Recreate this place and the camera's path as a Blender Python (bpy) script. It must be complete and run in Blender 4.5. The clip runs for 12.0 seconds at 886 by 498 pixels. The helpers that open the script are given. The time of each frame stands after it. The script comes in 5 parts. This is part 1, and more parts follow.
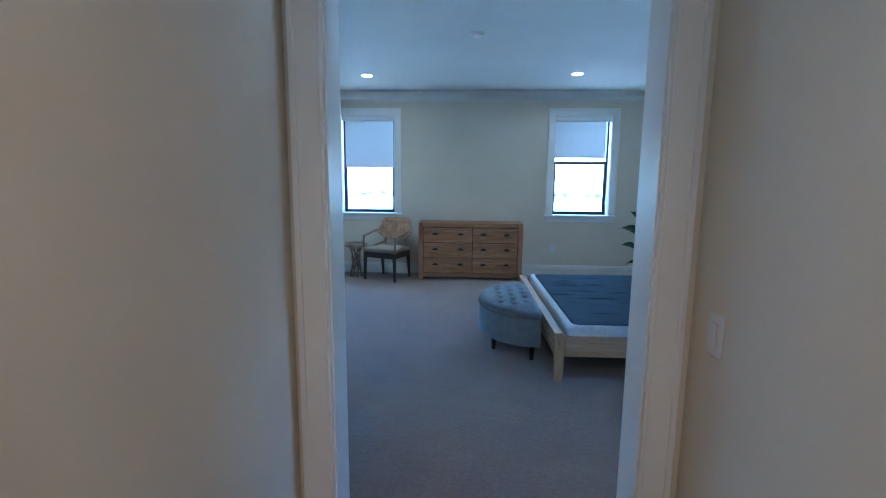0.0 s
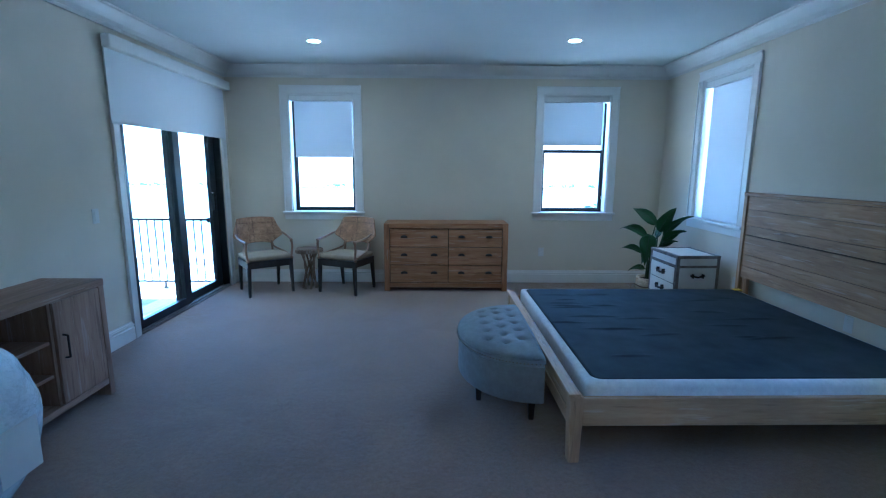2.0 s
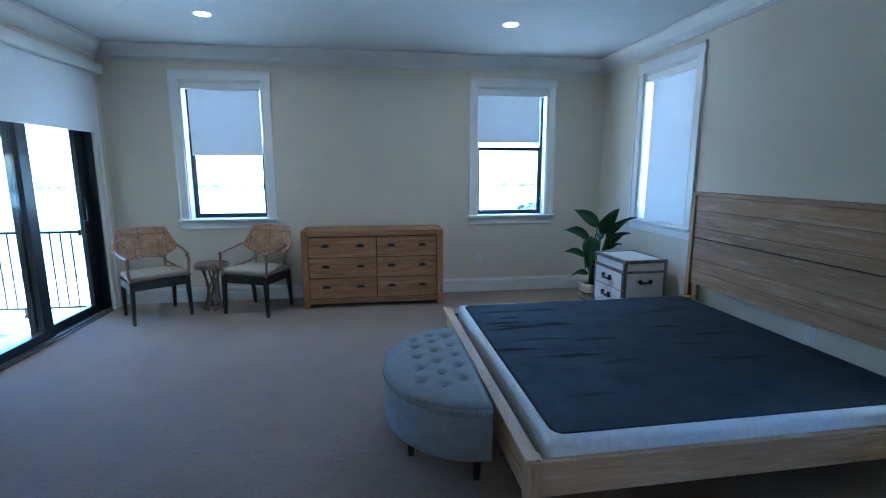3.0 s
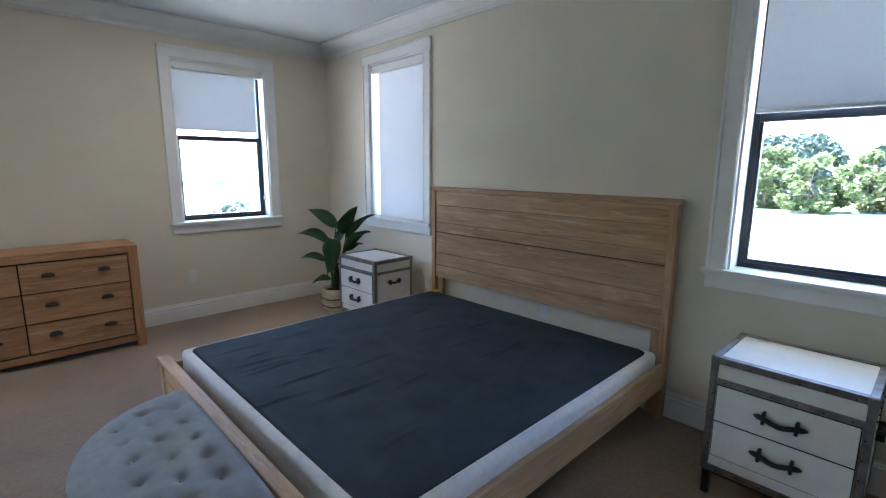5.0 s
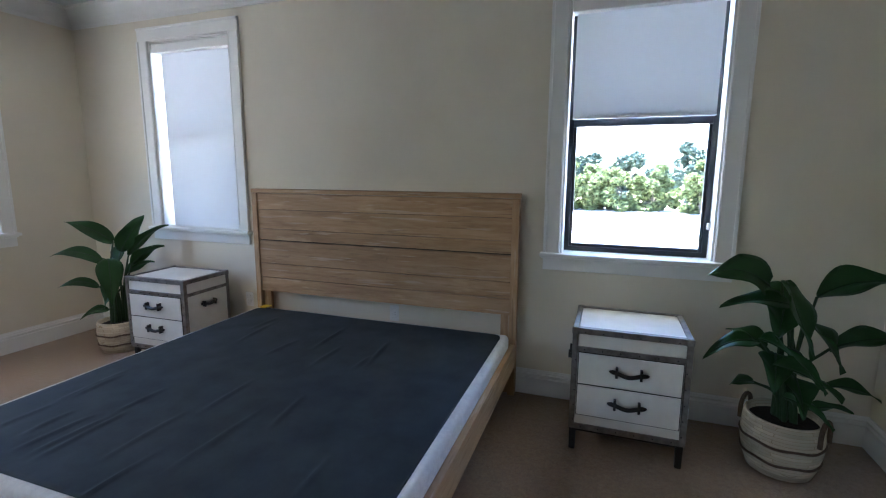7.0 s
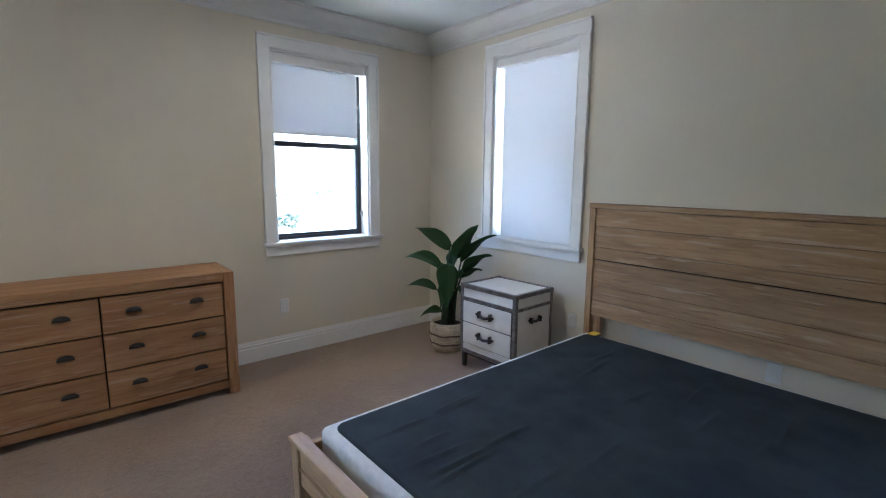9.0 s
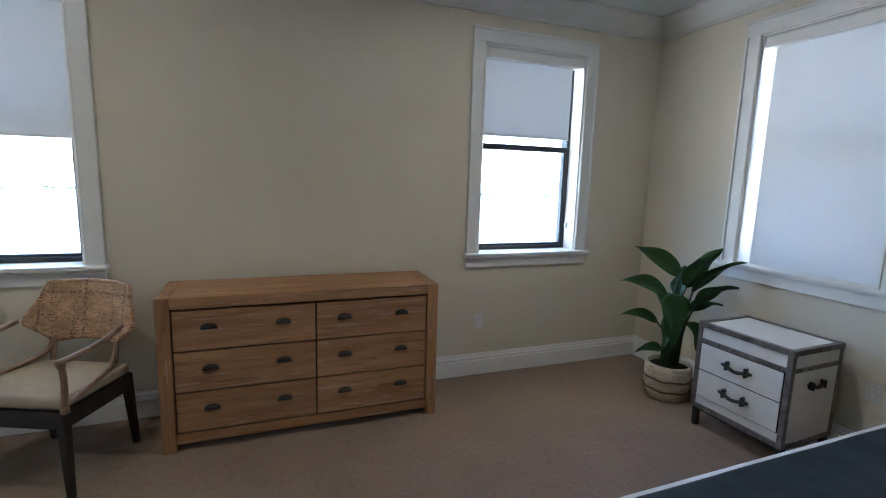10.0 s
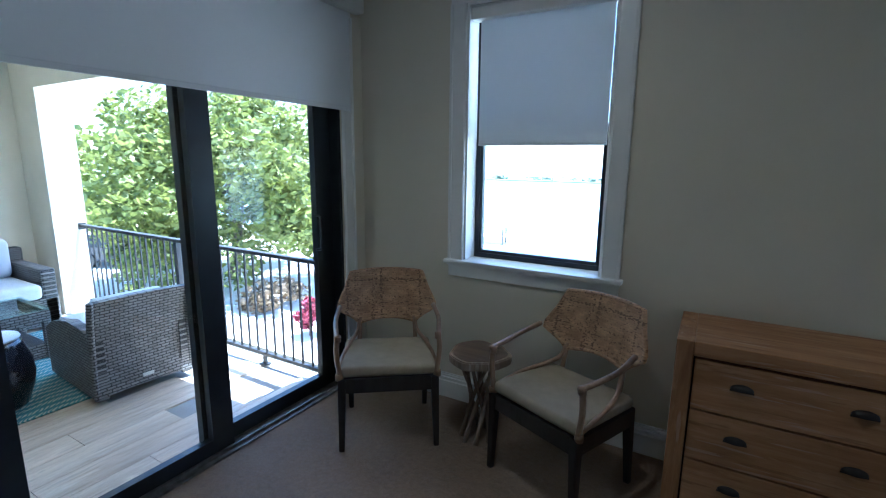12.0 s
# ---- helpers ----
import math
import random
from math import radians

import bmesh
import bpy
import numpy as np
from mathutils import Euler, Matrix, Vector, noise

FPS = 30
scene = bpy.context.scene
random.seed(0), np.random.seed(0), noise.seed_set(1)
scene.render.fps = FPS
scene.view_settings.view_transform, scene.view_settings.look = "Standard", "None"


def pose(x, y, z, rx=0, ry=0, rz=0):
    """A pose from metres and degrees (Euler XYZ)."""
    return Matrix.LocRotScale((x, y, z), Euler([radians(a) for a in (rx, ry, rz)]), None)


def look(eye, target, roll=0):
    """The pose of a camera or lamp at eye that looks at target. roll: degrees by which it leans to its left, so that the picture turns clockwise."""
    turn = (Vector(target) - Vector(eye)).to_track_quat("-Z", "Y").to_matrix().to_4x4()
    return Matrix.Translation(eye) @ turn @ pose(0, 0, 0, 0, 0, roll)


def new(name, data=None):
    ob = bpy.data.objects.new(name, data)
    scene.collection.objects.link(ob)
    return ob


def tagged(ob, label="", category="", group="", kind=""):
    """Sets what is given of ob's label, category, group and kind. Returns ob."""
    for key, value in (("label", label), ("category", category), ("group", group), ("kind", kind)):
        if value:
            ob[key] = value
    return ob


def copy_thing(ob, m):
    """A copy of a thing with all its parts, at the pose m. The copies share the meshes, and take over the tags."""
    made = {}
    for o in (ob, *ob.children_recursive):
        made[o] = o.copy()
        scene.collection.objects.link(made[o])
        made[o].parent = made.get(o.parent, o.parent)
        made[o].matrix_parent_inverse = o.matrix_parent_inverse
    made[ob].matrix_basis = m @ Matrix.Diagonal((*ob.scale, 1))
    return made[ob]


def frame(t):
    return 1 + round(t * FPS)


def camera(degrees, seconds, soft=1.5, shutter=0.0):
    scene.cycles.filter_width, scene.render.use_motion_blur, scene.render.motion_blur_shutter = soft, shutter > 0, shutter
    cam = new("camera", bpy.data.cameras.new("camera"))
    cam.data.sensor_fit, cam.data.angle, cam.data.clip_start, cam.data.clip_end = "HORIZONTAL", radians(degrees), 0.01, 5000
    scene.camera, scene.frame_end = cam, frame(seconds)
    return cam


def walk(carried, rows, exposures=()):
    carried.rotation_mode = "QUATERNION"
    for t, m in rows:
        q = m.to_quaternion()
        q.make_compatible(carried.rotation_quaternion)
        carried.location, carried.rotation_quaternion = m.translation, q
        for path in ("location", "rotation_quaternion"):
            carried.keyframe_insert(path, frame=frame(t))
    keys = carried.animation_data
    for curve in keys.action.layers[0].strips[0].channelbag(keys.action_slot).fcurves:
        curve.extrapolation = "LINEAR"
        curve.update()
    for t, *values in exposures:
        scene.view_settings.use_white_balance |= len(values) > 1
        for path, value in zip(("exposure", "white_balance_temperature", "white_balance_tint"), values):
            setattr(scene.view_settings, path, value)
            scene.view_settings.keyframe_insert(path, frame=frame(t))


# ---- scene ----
cam = camera(86.8, 12.0, 1.15)
PATH = [
    (0, (0.34, 0.393, 1.499), (0.249, 2.368, 1.197), 0.5),
    (0.5, (0.365, 0.665, 1.487), (0.269, 2.638, 1.175), 0.6),
    (0.8, (0.358, 0.795, 1.493), (0.262, 2.768, 1.182), 0.5),
    (1, (0.361, 0.873, 1.508), (0.261, 2.844, 1.183), 0.6),
    (1.2, (0.351, 1.016, 1.497), (0.253, 2.988, 1.175), 0.5),
    (1.5, (0.33, 1.226, 1.499), (0.251, 3.198, 1.173), 0.5),
    (2, (0.356, 1.508, 1.501), (0.368, 3.479, 1.164), 0.3),
    (2.5, (0.428, 1.79, 1.509), (0.575, 3.756, 1.172), 0.2),
    (2.7, (0.442, 1.929, 1.5), (0.645, 3.889, 1.163), 0.1),
    (4.5, (0.476, 2.69, 1.494), (1.432, 4.412, 1.144), 0.2),
    (5, (0.439, 2.765, 1.482), (1.787, 4.201, 1.133), 0.3),
    (5.5, (0.34, 2.798, 1.441), (1.946, 3.941, 1.105), 0.6),
    (6, (0.271, 2.831, 1.449), (2.016, 3.748, 1.108), 0.2),
    (6.5, (0.275, 2.975, 1.45), (2.108, 3.7, 1.113), 0.2),
    (6.7, (0.282, 3.087, 1.421), (2.143, 3.745, 1.104), 0.4),
    (8.3, (0.297, 3.605, 1.461), (1.916, 4.737, 1.15), -0.2),
    (8.5, (0.336, 3.675, 1.481), (1.819, 4.978, 1.162), 0.0),
    (9, (0.309, 3.94, 1.468), (1.572, 5.462, 1.168), 0.5),
    (9.5, (0.256, 4.248, 1.472), (1.28, 5.939, 1.173), 1.3),
    (10, (0.206, 4.539, 1.485), (0.91, 6.387, 1.187), 1.7),
    (10.5, (0.001, 4.826, 1.497), (0.416, 6.76, 1.196), 2.7),
    (11, (-0.149, 5.067, 1.484), (-0.081, 7.042, 1.176), 2.7),
    (11.5, (-0.255, 5.162, 1.543), (-0.651, 7.089, 1.179), 1.8),
    (12, (-0.26, 5.112, 1.552), (-1.24, 6.816, 1.181), 0.6),
]
EXPOSURES = [(0.0, 4.0, 3900, 0), (1.5, 3.9, 3880, 0), (2.5, 3.8, 3950, 0), (4.5, 4.27, 5100, 11), (5.0, 4.1, 5250, 11), (6.5, 4.08, 5350, 13), (8.5, 4.1, 5300, 13), (9.5, 4.0, 5350, 11), (10.5, 3.56, 5250, 10), (11.0, 3.48, 5050, 9), (11.5, 3.32, 4880, 6), (12.0, 2.83, 4620, 4)]
walk(cam, [(t, look(eye, target, roll)) for t, eye, target, roll in PATH], EXPOSURES)

# ---- light ----
SUN_DIR = Vector((-0.08, -0.235, -0.97)).normalized()
sun = new("sun", bpy.data.lights.new("sun", "SUN"))
sun.data.energy, sun.data.angle, sun.data.color = 5.0, radians(0.5), (1.0, 0.95, 0.87)
sun.rotation_mode = "QUATERNION"
sun.rotation_quaternion = SUN_DIR.to_track_quat("-Z", "Y")
world = bpy.data.worlds.new("sky")
scene.world = world
world.use_nodes = True
sky = world.node_tree.nodes.new("ShaderNodeTexSky")
sky.sky_type, sky.sun_disc = "NISHITA", False
sky.sun_elevation, sky.sun_rotation = math.asin(-SUN_DIR.z), math.atan2(-SUN_DIR.x, -SUN_DIR.y)
world.node_tree.nodes["Background"].inputs["Strength"].default_value = 0.15
world.node_tree.links.new(sky.outputs[0], world.node_tree.nodes["Background"].inputs["Color"])

# ---- the plan, in metres ----
NORTH, EAST, WEST, SOUTH, HALL = 7.66, 3.225, -2.36, 1.875, 1.735
CEIL, BASE = 2.76, 0.165
DOOR_L, DOOR_R, DOOR_H = -0.05, 0.873, 2.44


# ---- materials ----
def material(name, colour, rough=0.6, metal=0.0):
    m = bpy.data.materials.new(name)
    m.use_nodes = True
    b = m.node_tree.nodes["Principled BSDF"]
    b.inputs["Base Color"].default_value = (*colour, 1)
    b.inputs["Roughness"].default_value = rough
    b.inputs["Metallic"].default_value = metal
    return m, m.node_tree, b


def node(tree, kind, **sets):
    n = tree.nodes.new(kind)
    for key, value in sets.items():
        n.inputs[key.replace("_", " ")].default_value = value
    return n


def coords(tree, scale=(1, 1, 1)):
    c = tree.nodes.new("ShaderNodeTexCoord")
    m = node(tree, "ShaderNodeMapping", Scale=scale)
    tree.links.new(c.outputs["Object"], m.inputs["Vector"])
    return m.outputs["Vector"]


def ramp(tree, source, stops):
    r = tree.nodes.new("ShaderNodeValToRGB")
    while len(r.color_ramp.elements) < len(stops):
        r.color_ramp.elements.new(0.5)
    for e, (at, colour) in zip(r.color_ramp.elements, stops):
        e.position, e.color = at, (*colour, 1)
    tree.links.new(source, r.inputs["Fac"])
    return r.outputs["Color"]


def bump(tree, b, height, strength, distance):
    n = node(tree, "ShaderNodeBump", Strength=strength, Distance=distance)
    tree.links.new(height, n.inputs["Height"])
    tree.links.new(n.outputs["Normal"], b.inputs["Normal"])


def mottled(name, dark, light, rough=0.6, scale=6.0, fine=180.0, relief=0.2, depth=0.001, metal=0.0):
    """A plain surface with cloudy colour and a fine relief."""
    m, tree, b = material(name, light, rough, metal)
    v = coords(tree)
    a = node(tree, "ShaderNodeTexNoise", Scale=scale, Detail=5.0, Roughness=0.6)
    f = node(tree, "ShaderNodeTexNoise", Scale=fine, Detail=3.0)
    tree.links.new(v, a.inputs["Vector"])
    tree.links.new(v, f.inputs["Vector"])
    tree.links.new(ramp(tree, a.outputs["Fac"], [(0.3, dark), (0.7, light)]), b.inputs["Base Color"])
    bump(tree, b, f.outputs["Fac"], relief, depth)
    return m


def wood(name, dark, mid, light, axis=0, rough=0.55, relief=0.35, knots=True):
    """Weathered wood with the grain along the axis; each piece takes its own tone."""
    m, tree, b = material(name, mid, rough)
    stretch = [10.0, 10.0, 10.0]
    stretch[axis] = 1.0
    v = coords(tree, stretch)
    info = tree.nodes.new("ShaderNodeObjectInfo")
    shift = tree.nodes.new("ShaderNodeVectorMath")
    shift.operation = "MULTIPLY_ADD"
    tree.links.new(info.outputs["Random"], shift.inputs[0])
    shift.inputs[1].default_value = (37.0, 51.0, 23.0)
    tree.links.new(v, shift.inputs[2])
    n1 = node(tree, "ShaderNodeTexNoise", Scale=1.6, Detail=7.0, Roughness=0.65, Distortion=0.5)
    n2 = node(tree, "ShaderNodeTexNoise", Scale=7.0, Detail=5.0, Roughness=0.7)
    n3 = node(tree, "ShaderNodeTexNoise", Scale=0.35, Detail=2.0)
    for n in (n1, n2, n3):
        tree.links.new(shift.outputs[0], n.inputs["Vector"])
    c1 = ramp(tree, n1.outputs["Fac"], [(0.22, dark), (0.47, mid), (0.78, light)])
    c2 = ramp(tree, n2.outputs["Fac"], [(0.33, (0.84, 0.81, 0.78)), (0.58, (1, 1, 1))])
    c3 = ramp(tree, n3.outputs["Fac"], [(0.3, (0.72, 0.69, 0.66)), (0.7, (1.12, 1.1, 1.08))])
    last = c1
    for c in (c2, c3):
        mix = tree.nodes.new("ShaderNodeMix")
        mix.data_type, mix.blend_type = "RGBA", "MULTIPLY"
        mix.inputs["Factor"].default_value = 0.8
        tree.links.new(last, mix.inputs["A"])
        tree.links.new(c, mix.inputs["B"])
        last = mix.outputs["Result"]
    # pale scuffs and dark saw marks, a hand long
    lines = 0.42 if knots else 0.0
    for seed, across, run, lo, hi, tone, most in ((3.1, 15.0, 2.7, 0.60, 0.70, light, 0.6), (9.7, 15.0, 2.7, 0.64, 0.74, dark, 0.6),
                                                  (5.3, 46.0, 2.6, 0.60, 0.65, [0.5 * t for t in dark], lines), (7.9, 40.0, 2.2, 0.60, 0.645, [0.7 * t + 0.2 for t in light], lines),
                                                  (2.3, 20.0, 9.0, 0.70, 0.75, [0.5 * t for t in dark], lines)):
        st = [across, across, across]
        st[axis] = run
        far = tree.nodes.new("ShaderNodeVectorMath")
        far.operation = "MULTIPLY_ADD"
        tree.links.new(info.outputs["Random"], far.inputs[0])
        far.inputs[1].default_value = (17.0 * seed, 29.0, 41.0)
        tree.links.new(coords(tree, st), far.inputs[2])
        sc = node(tree, "ShaderNodeTexNoise", Scale=1.0, Detail=4.0, Roughness=0.6, Distortion=0.3)
        tree.links.new(far.outputs[0], sc.inputs["Vector"])
        mr = tree.nodes.new("ShaderNodeMapRange")
        mr.inputs["From Min"].default_value, mr.inputs["From Max"].default_value, mr.inputs["To Max"].default_value = lo, hi, most if knots else 0.4 * most
        tree.links.new(sc.outputs["Fac"], mr.inputs["Value"])
        mx = tree.nodes.new("ShaderNodeMix")
        mx.data_type = "RGBA"
        tree.links.new(mr.outputs[0], mx.inputs["Factor"])
        tree.links.new(last, mx.inputs["A"])
        mx.inputs["B"].default_value = (*tone, 1)
        last = mx.outputs["Result"]
    tree.links.new(last, b.inputs["Base Color"])
    bump(tree, b, n2.outputs["Fac"], relief, 0.002)
    return m


def carpet_material():
    m, tree, b = material("carpet", (0.25, 0.2, 0.16), 0.95)
    v = coords(tree)
    big = node(tree, "ShaderNodeTexNoise", Scale=2.1, Detail=6.0, Roughness=0.6, Distortion=0.8)
    mid = node(tree, "ShaderNodeTexNoise", Scale=38.0, Detail=4.0, Roughness=0.7)
    tuft = node(tree, "ShaderNodeTexVoronoi", Scale=300.0)
    for n in (big, mid, tuft):
        tree.links.new(v, n.inputs["Vector"])
    c1 = ramp(tree, big.outputs["Fac"], [(0.3, (0.250, 0.162, 0.096)), (0.7, (0.330, 0.220, 0.136))])
    c2 = ramp(tree, mid.outputs["Fac"], [(0.32, (0.68, 0.67, 0.66)), (0.6, (1.06, 1.06, 1.06))])
    c3 = ramp(tree, tuft.outputs["Distance"], [(0.0, (1.1, 1.1, 1.1)), (0.8, (0.6, 0.6, 0.6))])
    last = c1
    for c in (c2, c3):
        mix = tree.nodes.new("ShaderNodeMix")
        mix.data_type, mix.blend_type = "RGBA", "MULTIPLY"
        mix.inputs["Factor"].default_value = 0.75
        tree.links.new(last, mix.inputs["A"])
        tree.links.new(c, mix.inputs["B"])
        last = mix.outputs["Result"]
    tree.links.new(last, b.inputs["Base Color"])
    b.inputs["Sheen Weight"].default_value = 0.45
    b.inputs["Sheen Roughness"].default_value = 0.45
    add = tree.nodes.new("ShaderNodeMath")
    tree.links.new(mid.outputs["Fac"], add.inputs[0])
    tree.links.new(tuft.outputs["Distance"], add.inputs[1])
    clump = node(tree, "ShaderNodeTexNoise", Scale=17.0, Detail=3.0, Roughness=0.6)
    tree.links.new(v, clump.inputs["Vector"])
    heap = tree.nodes.new("ShaderNodeMath")
    heap.operation, heap.inputs[1].default_value = "MULTIPLY_ADD", 2.6
    tree.links.new(clump.outputs["Fac"], heap.inputs[0])
    tree.links.new(add.outputs[0], heap.inputs[2])
    bump(tree, b, heap.outputs[0], 0.36, 0.006)
    return m


def woven(name, dark, light, sx, sz, gap=0.06, rough=0.6, axes="XZ", patch=0.0):
    """Strands over and under, with dark slits between them."""
    m, tree, b = material(name, light, rough)
    c = tree.nodes.new("ShaderNodeTexCoord")
    sep = tree.nodes.new("ShaderNodeSeparateXYZ")
    tree.links.new(c.outputs["Object"], sep.inputs[0])
    com = tree.nodes.new("ShaderNodeCombineXYZ")
    tree.links.new(sep.outputs[axes[0]], com.inputs[0])
    tree.links.new(sep.outputs[axes[1]], com.inputs[1])
    br = tree.nodes.new("ShaderNodeTexBrick")
    br.offset = 0.5
    for key, value in (("Scale", 1.0), ("Brick Width", sx), ("Row Height", sz), ("Mortar Size", gap * sz), ("Mortar Smooth", 0.6), ("Bias", 0.0)):
        br.inputs[key].default_value = value
    br.inputs["Color1"].default_value = (*light, 1)
    br.inputs["Color2"].default_value = (*[0.72 * k for k in light], 1)
    br.inputs["Mortar"].default_value = (*([0.55 * k for k in light] if patch else dark), 1)
    tree.links.new(com.outputs[0], br.inputs["Vector"])
    n = node(tree, "ShaderNodeTexNoise", Scale=11.0, Detail=4.0)
    tree.links.new(com.outputs[0], n.inputs["Vector"])
    mix = tree.nodes.new("ShaderNodeMix")
    mix.data_type, mix.blend_type = "RGBA", "MULTIPLY"
    mix.inputs["Factor"].default_value = 0.8
    tree.links.new(br.outputs["Color"], mix.inputs["A"])
    tree.links.new(ramp(tree, n.outputs["Fac"], [(0.35, (0.7, 0.64, 0.58)), (0.65, (1.1, 1.08, 1.05))]), mix.inputs["B"])
    last = mix.outputs["Result"]
    if patch:
        # loose slits gathered along bands in both directions
        w = node(tree, "ShaderNodeTexNoise", Scale=1.0, Detail=1.0)
        mp = node(tree, "ShaderNodeMapping", Scale=(70.0, 125.0, 1.0))
        tree.links.new(com.outputs[0], mp.inputs["Vector"])
        tree.links.new(mp.outputs["Vector"], w.inputs["Vector"])
        bands = []
        for sc in ((26.0, 0.6, 1.0), (0.6, 30.0, 1.0)):
            mb = node(tree, "ShaderNodeMapping", Scale=sc)
            nb = node(tree, "ShaderNodeTexNoise", Scale=1.0, Detail=1.0)
            tree.links.new(com.outputs[0], mb.inputs["Vector"])
            tree.links.new(mb.outputs["Vector"], nb.inputs["Vector"])
            bands.append(nb.outputs["Fac"])
        hi = tree.nodes.new("ShaderNodeMath")
        hi.operation = "MAXIMUM"
        tree.links.new(bands[0], hi.inputs[0])
        tree.links.new(bands[1], hi.inputs[1])
        add = tree.nodes.new("ShaderNodeMath")
        tree.links.new(hi.outputs[0], add.inputs[0])
        tree.links.new(w.outputs["Fac"], add.inputs[1])
        thr = tree.nodes.new("ShaderNodeMapRange")
        thr.inputs["From Min"].default_value, thr.inputs["From Max"].default_value = 1.15, 1.21
        tree.links.new(add.outputs[0], thr.inputs["Value"])
        m2 = tree.nodes.new("ShaderNodeMix")
        m2.data_type = "RGBA"
        tree.links.new(thr.outputs[0], m2.inputs["Factor"])
        tree.links.new(last, m2.inputs["A"])
        m2.inputs["B"].default_value = (*dark, 1)
        last = m2.outputs["Result"]
    tree.links.new(last, b.inputs["Base Color"])
    inv = tree.nodes.new("ShaderNodeMath")
    inv.operation = "SUBTRACT"
    inv.inputs[0].default_value = 1.0
    tree.links.new(br.outputs["Fac"], inv.inputs[1])
    bump(tree, b, inv.outputs[0], 0.8, 0.003)
    return m


def glass_material(name, tint=(1, 1, 1)):
    m, tree, b = material(name, tint, 0.0)
    b.inputs["Transmission Weight"].default_value = 1.0
    b.inputs["IOR"].default_value = 1.02
    out = tree.nodes["Material Output"]
    mix = tree.nodes.new("ShaderNodeMixShader")
    clear = tree.nodes.new("ShaderNodeBsdfTransparent")
    clear.inputs["Color"].default_value = (*tint, 1)
    shine = node(tree, "ShaderNodeBsdfGlossy", Roughness=0.01)
    face = node(tree, "ShaderNodeLayerWeight", Blend=0.5)
    curve = tree.nodes.new("ShaderNodeMath")
    curve.operation, curve.inputs[1].default_value = "POWER", 5.0
    part_of = tree.nodes.new("ShaderNodeMath")
    part_of.operation, part_of.inputs[1].default_value, part_of.inputs[2].default_value = "MULTIPLY_ADD", 0.5, 0.025
    tree.links.new(face.outputs["Facing"], curve.inputs[0])
    tree.links.new(curve.outputs[0], part_of.inputs[0])
    tree.links.new(part_of.outputs[0], mix.inputs[0])
    tree.links.new(clear.outputs[0], mix.inputs[1])
    tree.links.new(shine.outputs[0], mix.inputs[2])
    tree.links.new(mix.outputs[0], out.inputs["Surface"])
    tree.nodes.remove(b)
    return m


def shade_material():
    """Woven roller fabric that lets some daylight through."""
    m, tree, b = material("shade_fabric", (0.74, 0.75, 0.76), 0.9)
    v = coords(tree)
    w = node(tree, "ShaderNodeTexNoise", Scale=420.0, Detail=2.0)
    tree.links.new(v, w.inputs["Vector"])
    bump(tree, b, w.outputs["Fac"], 0.25, 0.0006)
    out = tree.nodes["Material Output"]
    trans = node(tree, "ShaderNodeBsdfTranslucent", Color=(0.76, 0.78, 0.8, 1))
    mix = tree.nodes.new("ShaderNodeMixShader")
    mix.inputs[0].default_value = 0.17
    tree.links.new(b.outputs[0], mix.inputs[1])
    tree.links.new(trans.outputs[0], mix.inputs[2])
    tree.links.new(mix.outputs[0], out.inputs["Surface"])
    return m


def leaf_material(name, dark, light, rough=0.35, thin=0.0):
    m, tree, b = material(name, light, rough)
    v = coords(tree)
    n = node(tree, "ShaderNodeTexNoise", Scale=9.0, Detail=4.0)
    tree.links.new(v, n.inputs["Vector"])
    geo = tree.nodes.new("ShaderNodeNewGeometry")
    add = tree.nodes.new("ShaderNodeMath")
    add.operation = "MULTIPLY_ADD"
    tree.links.new(geo.outputs["Random Per Island"], add.inputs[0])
    add.inputs[1].default_value = 0.5
    tree.links.new(n.outputs["Fac"], add.inputs[2])
    tree.links.new(ramp(tree, add.outputs[0], [(0.4, dark), (0.95, light)]), b.inputs["Base Color"])
    if thin:
        # daylight shines through the thin blades
        through_light = tree.nodes.new("ShaderNodeBsdfTranslucent")
        mix = tree.nodes.new("ShaderNodeMixShader")
        mix.inputs[0].default_value = thin
        tree.links.new(b.inputs["Base Color"].links[0].from_socket, through_light.inputs["Color"])
        tree.links.new(b.outputs[0], mix.inputs[1])
        tree.links.new(through_light.outputs[0], mix.inputs[2])
        tree.links.new(mix.outputs[0], tree.nodes["Material Output"].inputs["Surface"])
    return m


def glow(name, colour, strength):
    m, tree, b = material(name, colour, 0.5)
    b.inputs["Emission Color"].default_value = (*colour, 1)
    b.inputs["Emission Strength"].default_value = strength
    return m


PAINT = mottled("wall_paint", (0.635, 0.575, 0.455), (0.68, 0.62, 0.50), 0.75, 1.5, 260.0, 0.18, 0.0008)
# white ceiling; its dim teal shading is put into the base colour
CEILING_SHADED = mottled("ceiling_paint_teal_shade", (0.545, 0.575, 0.565), (0.585, 0.61, 0.60), 0.8, 1.5, 220.0, 0.15, 0.0008)
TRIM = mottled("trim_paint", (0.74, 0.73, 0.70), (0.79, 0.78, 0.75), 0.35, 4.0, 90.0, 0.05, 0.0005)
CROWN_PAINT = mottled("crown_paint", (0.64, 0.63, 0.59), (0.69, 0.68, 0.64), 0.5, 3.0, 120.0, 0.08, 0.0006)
CARPET = carpet_material()
BRONZE = mottled("dark_bronze_frame", (0.012, 0.014, 0.018), (0.02, 0.023, 0.028), 0.35, 8.0, 300.0, 0.05, 0.0003)
GLASS = glass_material("window_glass")
SHADE = shade_material()
